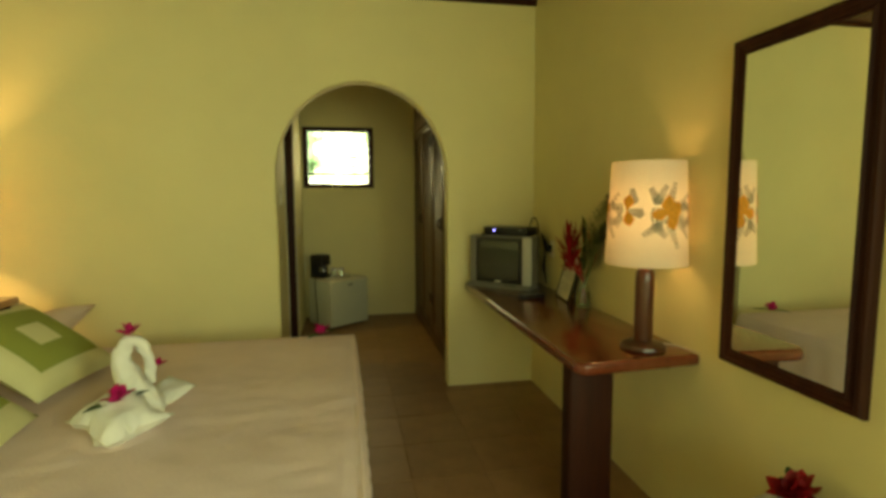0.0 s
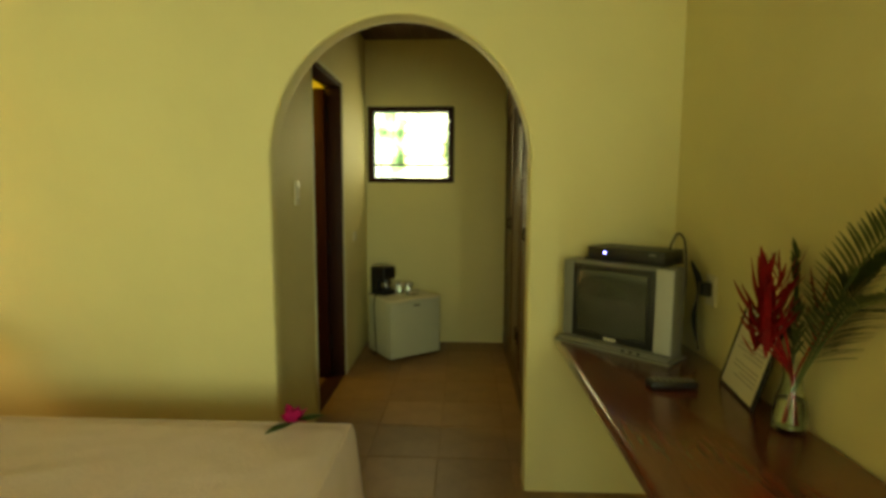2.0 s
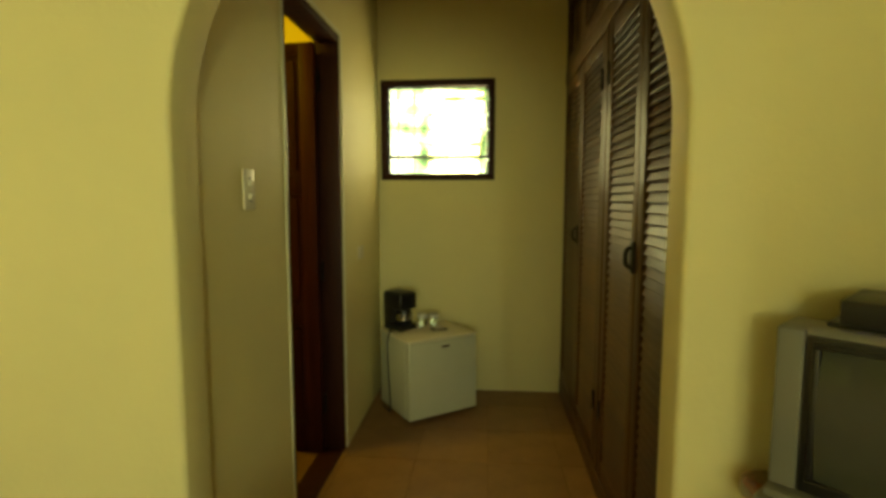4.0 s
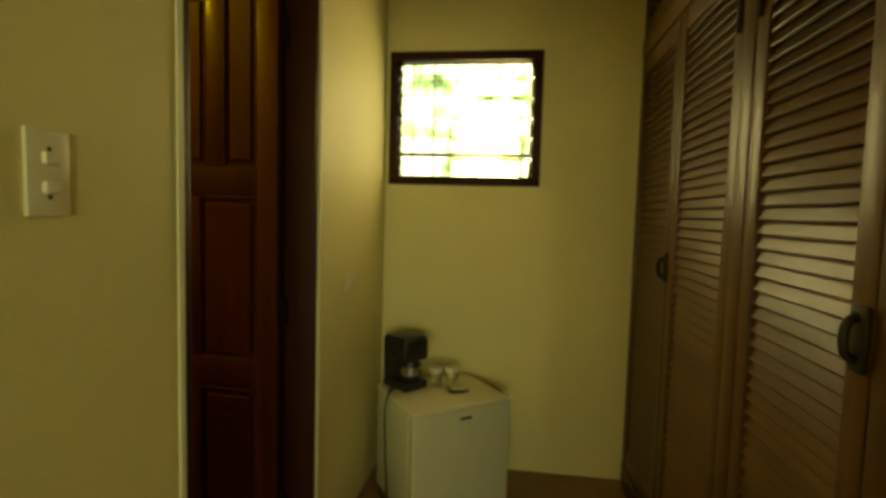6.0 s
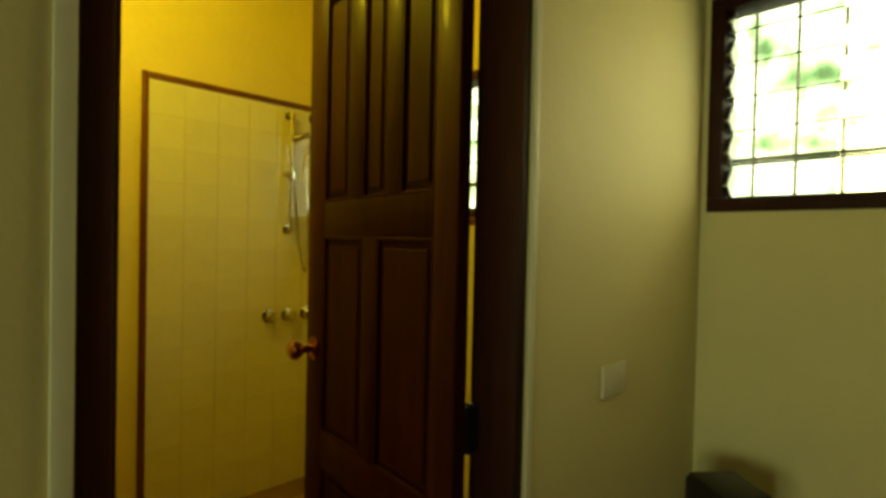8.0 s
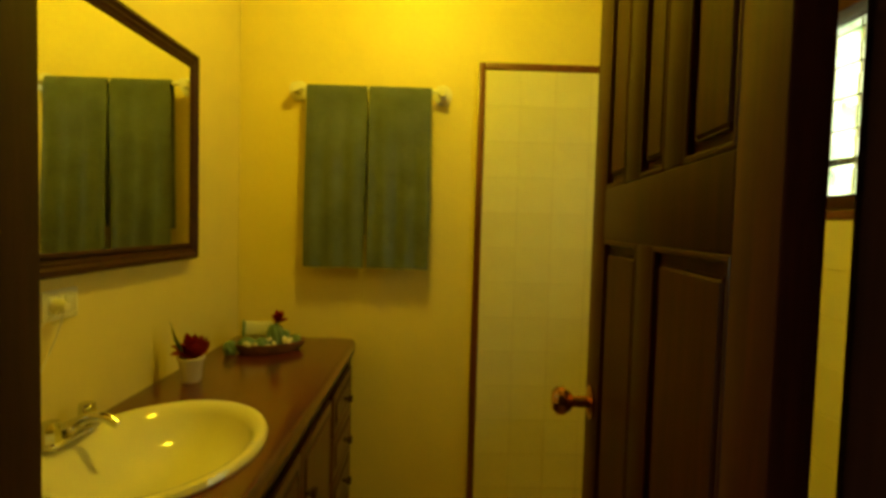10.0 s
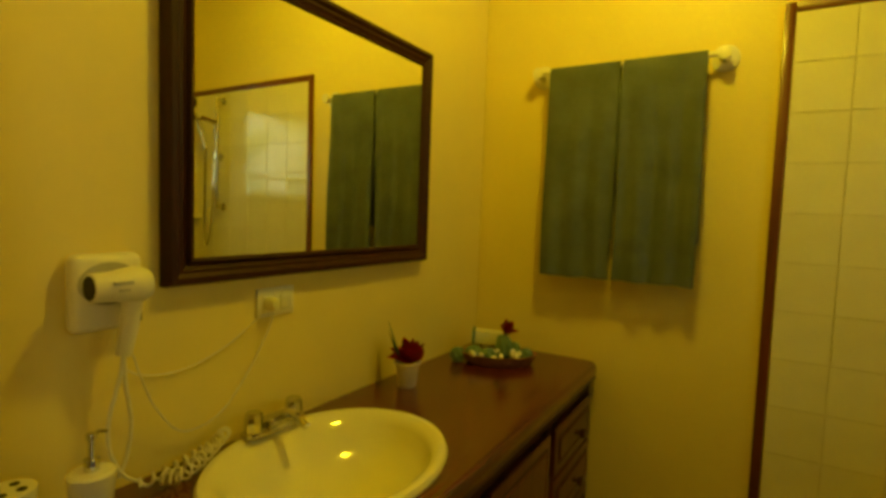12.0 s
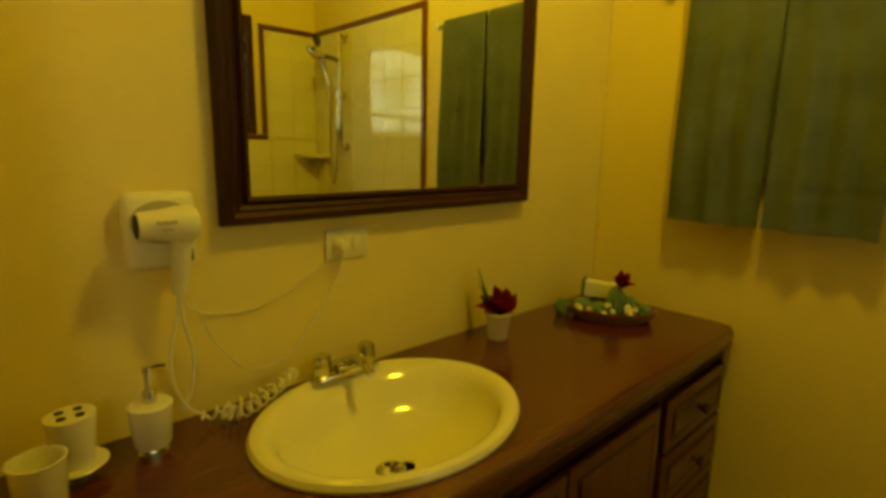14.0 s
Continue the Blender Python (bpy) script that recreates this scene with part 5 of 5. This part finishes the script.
part("plug", lathe([(0, 0), (0.016, 0), (0.017, 0.012), (0.010, 0.028), (0, 0.030)], 16, None, 1, 1, pose(-0.024, -0.009, -0.002, 90, 0, 0)), WHITE_PLASTIC, outlet)
part("cord", tube(curve_points([(-0.024, -0.034, -0.004), (-0.040, -0.022, -0.07), (-0.09, -0.012, -0.16), (-0.16, -0.015, -0.225), (-0.245, -0.02, -0.232), (-0.305, -0.03, -0.165), (-0.342, -0.045, -0.09), (-0.358, -0.05, -0.045)], 6), 0.0015, 6), WHITE_PLASTIC, outlet)

soap = thing("soap_dispenser", "white pottery soap dispenser with a chrome pump", "soap dispenser", pose(-0.462, 4.170, COUNTER_Z))
soap.scale = (0.86, 0.86, 0.86)
part("stand", merge(lathe([(0, 0), (0.028, 0), (0.028, 0.003), (0, 0.004)], 20), merge(lathe([(0.0, 0.012), (0.022, 0.012), (0.022, 0.02), (0, 0.02)], 20), tube([(0.0, 0, 0.002), (0, 0, 0.015)], 0.012, 10))), CHROME, soap, "chrome foot")
part("bottle", lathe([(0, 0.018), (0.030, 0.018), (0.034, 0.024), (0.040, 0.095), (0.041, 0.104), (0.036, 0.108), (0.016, 0.109), (0, 0.109)], 28), POTTERY, soap)
part("pump", merge(lathe([(0, 0.108), (0.013, 0.108), (0.013, 0.132), (0.006, 0.134), (0.006, 0.168), (0.009, 0.170), (0.009, 0.180), (0, 0.181)], 16), tube([(0, 0, 0.175), (-0.018, -0.010, 0.176), (-0.036, -0.02, 0.168)], 0.004, 8)), CHROME, soap)
brush = thing("toothbrush_holder", "white pottery toothbrush holder on a chrome foot", "toothbrush holder", pose(-0.352, 4.170, COUNTER_Z))
brush.scale = (0.82, 0.82, 0.82)
part("stand", lathe([(0, 0), (0.024, 0), (0.024, 0.003), (0.014, 0.006), (0.014, 0.026), (0, 0.026)], 20), CHROME, brush)
part("dish", lathe([(0, 0.026), (0.050, 0.026), (0.056, 0.032), (0.054, 0.034), (0, 0.031)], 28), POTTERY, brush)
part("cup", lathe([(0, 0.031), (0.033, 0.031), (0.042, 0.128), (0.042, 0.133), (0, 0.134)], 28), POTTERY, brush)
# the cup top is closed: four dark discs paint the shade of brush holes
for k in range(4):
    a = math.pi / 4 + k * math.pi / 2
    part("hole", lathe([(0, 0.1338), (0.008, 0.1338), (0.008, 0.1352), (0, 0.1352)], 14, None, 1, 1, pose(0.021 * math.cos(a), 0.021 * math.sin(a), 0)), HOLE_SHADE, brush)
tumbler = thing("tumbler", "white pottery tumbler on the worktop", "tumbler", pose(-0.302, 4.262, COUNTER_Z))
tumbler.scale = (0.84, 0.84, 0.84)
part("cup", lathe([(0, 0), (0.032, 0), (0.034, 0.004), (0.040, 0.112), (0.042, 0.118), (0.039, 0.119), (0.036, 0.112), (0.030, 0.01), (0, 0.008)], 32), POTTERY, tumbler)

pot = thing("flower_pot", "small white pot with a red flower", "flower pot", pose(-1.335, 4.185, COUNTER_Z))
pot.scale = (1.15, 1.15, 1.15)
part("pot", lathe([(0, 0), (0.023, 0), (0.025, 0.004), (0.031, 0.055), (0.036, 0.062), (0.036, 0.068), (0.031, 0.068), (0.028, 0.056), (0, 0.052)], 26), POTTERY, pot)
flower(pot, "flower", (-0.006, 0.004, 0.058), 0.062, PETAL_RED, 30, 0, 12, 62)
for k, (a, ln) in enumerate(((-62, 0.125), (-35, 0.105), (-80, 0.08))):
    part("leaf", petal(ln, 0.020, 0.1, None, pose(0.008, -0.008, 0.055, 0, -64 + 4 * k, a)), FROND, pot)

tray = thing("toiletry_tray", "woven tray with green tissue parcels and soaps", "tray", pose(-1.745, 4.300, COUNTER_Z, 0, 0, -60))
tray.scale = (1.0, 1.12, 1.15)
part("basket", lathe([(0, 0.0), (0.105, 0.0), (0.125, 0.012), (0.135, 0.030), (0.138, 0.034), (0.130, 0.034), (0.118, 0.014), (0.100, 0.006), (0, 0.006)], 40, None, 1.0, 0.62), WICKER, tray)
rnd = random.Random(21)
def tissue(x, y, w, d, h, seed, m=None):
    """A loose bundle of crumpled paper, gathered into ridges."""
    bm = bmesh.new()
    bmesh.ops.create_icosphere(bm, subdivisions=4, radius=0.5)
    for v in bm.verts:
        a = math.atan2(v.co.y, v.co.x)
        ridge = 1 + 0.10 * math.sin(a * 7 + seed * 2 + 5 * v.co.z) + 0.30 * noise.noise(v.co * 3.5 + Vector((seed * 3, 0, 0))) + 0.10 * noise.noise(v.co * 11 + Vector((0, seed, 0)))
        v.co = Vector((v.co.x * w * ridge, v.co.y * d * ridge, (v.co.z + 0.48) * h * (0.8 + 0.2 * ridge)))
    return part("parcel", bm, CREPE, tray, "crumpled blue-green tissue", m or pose(x, y, 0.006))
tissue(0.085, 0.0, 0.07, 0.07, 0.045, 1)
tissue(-0.015, 0.012, 0.062, 0.05, 0.088, 2)
tissue(-0.055, -0.005, 0.05, 0.05, 0.060, 3)
tissue(-0.100, 0.0, 0.046, 0.045, 0.042, 4)
tissue(0.035, 0.02, 0.06, 0.04, 0.045, 5)
tissue(0, 0, 0.05, 0.03, 0.055, 6, pose(0.140, 0.012, -0.004, 0, 18, 10))
for k in range(12):
    x, y = rnd.uniform(-0.08, 0.10), rnd.uniform(0.02, 0.062)
    part("soap", block(-0.012, 0.012, -0.008, 0.008, 0, 0.012, 0.004), POTTERY if k % 3 else PAPER, tray, "", pose(x, y, 0.014 + rnd.uniform(0, 0.024), rnd.uniform(-30, 30), rnd.uniform(-20, 20), rnd.uniform(0, 180)))
part("box", block(-0.052, 0.052, -0.022, 0.022, 0, 0.045, 0.006, None, 3), PAPER, tray, "pale card box", pose(0.035, -0.045, 0.046, 0, -3, -6))
part("wrapper", block(0.050, 0.060, -0.024, 0.024, -0.002, 0.048, 0.003), CREPE, tray, "blue-green wrapping end", pose(0.035, -0.045, 0.046, 0, -3, -6))
part("bottle", lathe([(0, 0), (0.017, 0), (0.018, 0.004), (0.018, 0.044), (0.008, 0.050), (0.008, 0.060), (0, 0.061)], 18, None, 1, 1, pose(0.04, -0.050, 0.004)), POTTERY, tray)
flower(tray, "flower", (-0.022, 0.004, 0.092), 0.042, PETAL_RED, 16, 0, 14, 70)

# towel rail with two towels
rail = thing("towel_rail", "pale wall-mounted towel rail", "towel rail", pose(BATH_X, 4.645, 1.905))
part("bar", tube([(0.068, -0.30, 0), (0.068, 0.30, 0)], 0.009, 12), POTTERY, rail)
for y in (-0.305, 0.305):
    part("bracket", lathe([(0, 0), (0.042, 0), (0.042, 0.010), (0.018, 0.018), (0.016, 0.06), (0.020, 0.066), (0.020, 0.080), (0, 0.084)], 20, None, 1, 1, pose(0, y, 0, 0, 90, 0)), POTTERY, rail)


def hanging_towel(y0, y1, seed, label):
    root = thing("hanging_towel", label, "towel", pose(BATH_X + 0.068, 0, 1.905), "towels on the rail")
    bm = bmesh.new()
    nu, nv = 26, 60
    drop = 0.742
    g = {}
    for i in range(nu + 1):
        for j in range(nv + 1):
            s = j / nv
            y = y0 + (y1 - y0) * i / nu
            L = s * (drop + 0.03 + 0.60)
            if L < drop:
                z, x = -drop + L, 0.016
            elif L < drop + 0.03:
                a = (L - drop) / 0.03 * math.pi
                z, x = 0.012 * math.sin(a) + 0.002, 0.016 * math.cos(a)
            else:
                z, x = -(L - drop - 0.03), -0.016
            q = max(0, -z / drop)
            wave = 0.019 * (0.05 + 0.95 * min(1, 1.6 * q)) * (math.sin(y * 74 + seed + noise.noise((z * 2, seed, 0))) * 0.55 + noise.noise((y * 9, seed, z * 1.3)))
            pull = 0.006 * q * math.sin(z * 5 + seed)
            g[i, j] = bm.verts.new((x + wave + 0.010 * q * (1 if x > 0 else 0.3), y + pull, z + 0.006 * noise.noise((y * 8, seed, 0)) * q))
    for i in range(nu):
        for j in range(nv):
            bm.faces.new((g[i, j], g[i + 1, j], g[i + 1, j + 1], g[i, j + 1]))
    g_at = {k: v.co.copy() for k, v in g.items()}
    bm.normal_update()
    bmesh.ops.solidify(bm, geom=bm.faces[:], thickness=0.005)
    part("cloth", bm, TERRY, root)
    for z in (-drop + 0.075, -drop + 0.115, -drop + 0.128):
        s0 = (z + drop) / (drop + 0.03 + 0.60) * nv
        line = [g_at[i, int(s0)].lerp(g_at[i, int(s0) + 1], s0 - int(s0)) + Vector((0.001, 0, 0)) for i in range(nu + 1)]
        part("woven_band", tube(line, 0.0019, 6), TERRY, root)
    return root


hanging_towel(4.388, 4.638, 1.0, "dark green terry bath towel folded over the rail")
hanging_towel(4.647, 4.905, 4.0, "dark green terry bath towel folded over the rail")

# shower on the tiled corner
rose = thing("hand_shower", "chrome hand shower on a sliding wall rail", "shower", pose(BATH_X + 0.008, 5.800, 0))
part("rail", tube([(0.045, 0, 1.36), (0.045, 0, 1.985)], 0.0105, 14), CHROME, rose)
for z in (1.37, 1.975):
    part("bracket", merge(tube([(0.0, 0, z), (0.045, 0, z)], 0.014, 12), lathe([(0, 0), (0.024, 0), (0.024, 0.008), (0, 0.010)], 18, None, 1, 1, pose(0, 0, z, 0, 90, 0))), CHROME, rose)
part("slider", merge(block(0.025, 0.065, -0.02, 0.02, 1.63, 1.68, 0.006), tube([(0.045, -0.045, 1.655), (0.045, 0.03, 1.655)], 0.012, 10)), CHROME, rose)
part("holder", tube(curve_points([(0.045, 0, 1.84), (0.07, 0.04, 1.86), (0.10, 0.07, 1.87)], 4), 0.014, 10), CHROME, rose)
part("handset", tube(curve_points([(0.075, 0.06, 1.70), (0.085, 0.075, 1.78), (0.105, 0.085, 1.85), (0.13, 0.09, 1.885)], 5), 0.011, 12, None, 0.016), CHROME, rose)
part("head", lathe([(0, 0), (0.030, 0), (0.046, 0.014), (0.048, 0.026), (0.040, 0.032), (0, 0.034)], 28, None, 1, 1, pose(0.145, 0.092, 1.895, 0, 128, 20)), CHROME, rose)
part("head", lathe([(0, 0), (0.022, 0), (0.036, 0.012), (0.037, 0.020), (0, 0.024)], 24, None, 1, 1, pose(0.135, 0.07, 1.955, 0, 110, 10)), IRON, rose, "dark small spray head")
part("hose", tube(curve_points([(0.075, 0.06, 1.70), (0.062, 0.085, 1.50), (0.055, 0.10, 1.24), (0.050, 0.085, 1.145), (0.045, 0.06, 1.24), (0.045, 0.03, 1.48), (0.045, 0.012, 1.62)], 8), 0.0065, 10), CHROME, rose, "ribbed chrome hose")
for k, y in enumerate((5.705, 5.812, 5.920)):
    t_ = thing("shower_tap", "round chrome shower tap on the tiled wall", "tap", pose(BATH_X + 0.008, y, 0.915), "shower taps")
    t_.scale = (1.12, 1.12, 1.12)
    part("rose_plate", lathe([(0, 0), (0.032, 0), (0.032, 0.006), (0.018, 0.014), (0.016, 0.022), (0, 0.022)], 24, None, 1, 1, pose(0, 0, 0, 0, 90, 0)), CHROME, t_)
    part("handle", lathe([(0, 0.020), (0.020, 0.022), (0.027, 0.030), (0.027, 0.048), (0.020, 0.056), (0, 0.057)], 8, None, 1, 1, pose(0, 0, 0, 0, 90, 0)), CHROME, t_)
shelf = thing("corner_shelf", "cream ceramic corner shelf in the shower", "shelf", pose(BATH_X + 0.010, NORTH_Y - 0.010, 1.30))
sp = outline_slab([(0, 0), (0.16, 0)] + [(0.16 * math.cos(a), -0.16 * math.sin(a)) for a in [k * math.pi / 16 for k in range(1, 8)]] + [(0, -0.16)], (0, 0.018), "z")
part("shelf", sp, CERAMIC, shelf)
part("bracket", outline_slab([(0, 0), (0.05, 0), (0, -0.05)], (-0.06, 0.0), "z"), CERAMIC, shelf)

# ceiling light of the bathroom, out of the picture, above the mirror
cl = thing("ceiling_light", "white ceiling light holder above the mirror", "ceiling light", pose(-1.5, 4.72, TOP_Z))
part("holder", lathe([(0, 0), (0.05, 0), (0.05, -0.012), (0.025, -0.03), (0.022, -0.055), (0, -0.055)], 24), WHITE_PLASTIC, cl)

# ---- tiles of the shower walls ----
tiled_w = thing("wall_tiling_west", "cream glazed square wall tiles in the shower", "wall tiles", pose(BATH_X, 0, 0))
tiled_w["kind"] = "structure"
TY0, TZ1, TS = 5.132, 2.020, 0.152
part("bed", block(0.0005, 0.005, TY0, NORTH_Y - 0.001, 0, TZ1), WALL_GROUT, tiled_w)
def square_tile(size, thick, bevel):
    return block(-size / 2, size / 2, -size / 2, size / 2, 0, thick, bevel, None, 1)
gap = 0.0019
wall_piece = mesh_of("tile", smooth(square_tile(TS - gap, 0.0045, 0.0012)), WALL_TILE)
rnd = random.Random(2)
def fit_tile(root, basis, u0, u1, v0, v1):
    me = wall_piece
    if u1 - u0 < TS - 0.004 or v1 - v0 < TS - 0.004:
        me = mesh_of("tile", smooth(block(-(u1 - u0 - gap) / 2, (u1 - u0 - gap) / 2, -(v1 - v0 - gap) / 2, (v1 - v0 - gap) / 2, 0, 0.0045, 0.0012, None, 1)), WALL_TILE)
    piece("tile", me, root, basis @ Matrix.Translation(((u0 + u1) / 2, (v0 + v1) / 2, 0)) @ pose(0, 0, rnd.uniform(0, 0.0005), rnd.uniform(-0.25, 0.25), rnd.uniform(-0.25, 0.25), 0))
west = Matrix(((0, 0, 1, 0.0046), (1, 0, 0, 0), (0, 1, 0, 0), (0, 0, 0, 1)))
y = TY0
while y < NORTH_Y - 0.02:
    z = TZ1
    while z > 0.01:
        fit_tile(tiled_w, west, y, min(y + TS, NORTH_Y - 0.006), max(0, z - TS), z)
        z -= TS
    y += TS
tw = block(0, 0.014, TY0 - 0.030, TY0 - 0.0005, 0, TZ1 + 0.030, 0.003)
trim_w = part("border", tw, TRIM, tiled_w, "dark wooden border strip")
part("border", block(0, 0.0138, TY0, NORTH_Y - 0.001, TZ1 + 0.0005, TZ1 + 0.030, 0.003), TRIM, tiled_w, "dark wooden border strip")
tiled_n = thing("wall_tiling_north", "cream glazed square wall tiles below the window", "wall tiles", pose(0, NORTH_Y, 0))
tiled_n["kind"] = "structure"
NX1, LOW, NB = HALL_X - 0.127, 1.400, -1.650
part("bed", merge(block(BATH_X + 0.0055, NB, -0.005, -0.0005, LOW, TZ1), block(BATH_X + 0.0055, NX1, -0.005, -0.0005, 0, LOW)), WALL_GROUT, tiled_n)
north = Matrix(((1, 0, 0, 0), (0, 0, -1, -0.0046), (0, 1, 0, 0), (0, 0, 0, 1)))
x = BATH_X + 0.010
while x < NX1 - 0.01:
    z = LOW - 0.0005
    while z > 0.01:
        fit_tile(tiled_n, north, x, min(x + TS, NX1 - 0.001), max(0, z - TS), z)
        z -= TS
    x += TS
x = BATH_X + 0.010
while x < NB - 0.01:
    z = TZ1
    while z > LOW + 0.01:
        fit_tile(tiled_n, north, x, min(x + TS, NB - 0.002), max(LOW + 0.001, z - TS), z)
        z -= TS
    x += TS
part("border", block(NB, NB + 0.030, -0.014, 0, LOW + 0.031, TZ1 + 0.030, 0.003), TRIM, tiled_n, "dark wooden border strip")
part("border", block(NB, NX1, -0.0142, 0, LOW + 0.001, LOW + 0.030, 0.003), TRIM, tiled_n, "dark wooden border strip")
part("border", block(BATH_X + 0.015, NB - 0.0005, -0.0138, 0, TZ1 + 0.001, TZ1 + 0.030, 0.003), TRIM, tiled_n, "dark wooden border strip")

# ---- floor tiles ----
FT = 0.362
floor_piece = mesh_of("tile", smooth(square_tile(FT - 0.004, 0.006, 0.0015)), FLOOR_TILE)
rest = bmesh.new()
x = 0.735 - 9 * FT
while x < 1.8:
    y = 3.74 - 15 * FT
    while y < NORTH_Y:
        inside = (FLOOR_X - FT < x and y < ARCH_Y) or y > ARCH_Y - FT
        lo_x = -1.95 if y > ARCH_Y - FT else FLOOR_X - FT
        if inside and x > lo_x - 0.2:
            m = pose(x + FT / 2, y + FT / 2, -0.0052 + rnd.uniform(0, 0.0006), rnd.uniform(-0.08, 0.08), rnd.uniform(-0.08, 0.08), 0)
            if y > 0.0:
                piece("tile", floor_piece, floor, m)
            else:
                block(x + 0.002, x + FT - 0.002, y + 0.002, y + FT - 0.002, -0.0052, 0.0008, 0.0015, rest, 1)
        y += FT
    x += FT
tagged(part("tiles", rest, FLOOR_TILE, floor), "", "", "", "stuff")
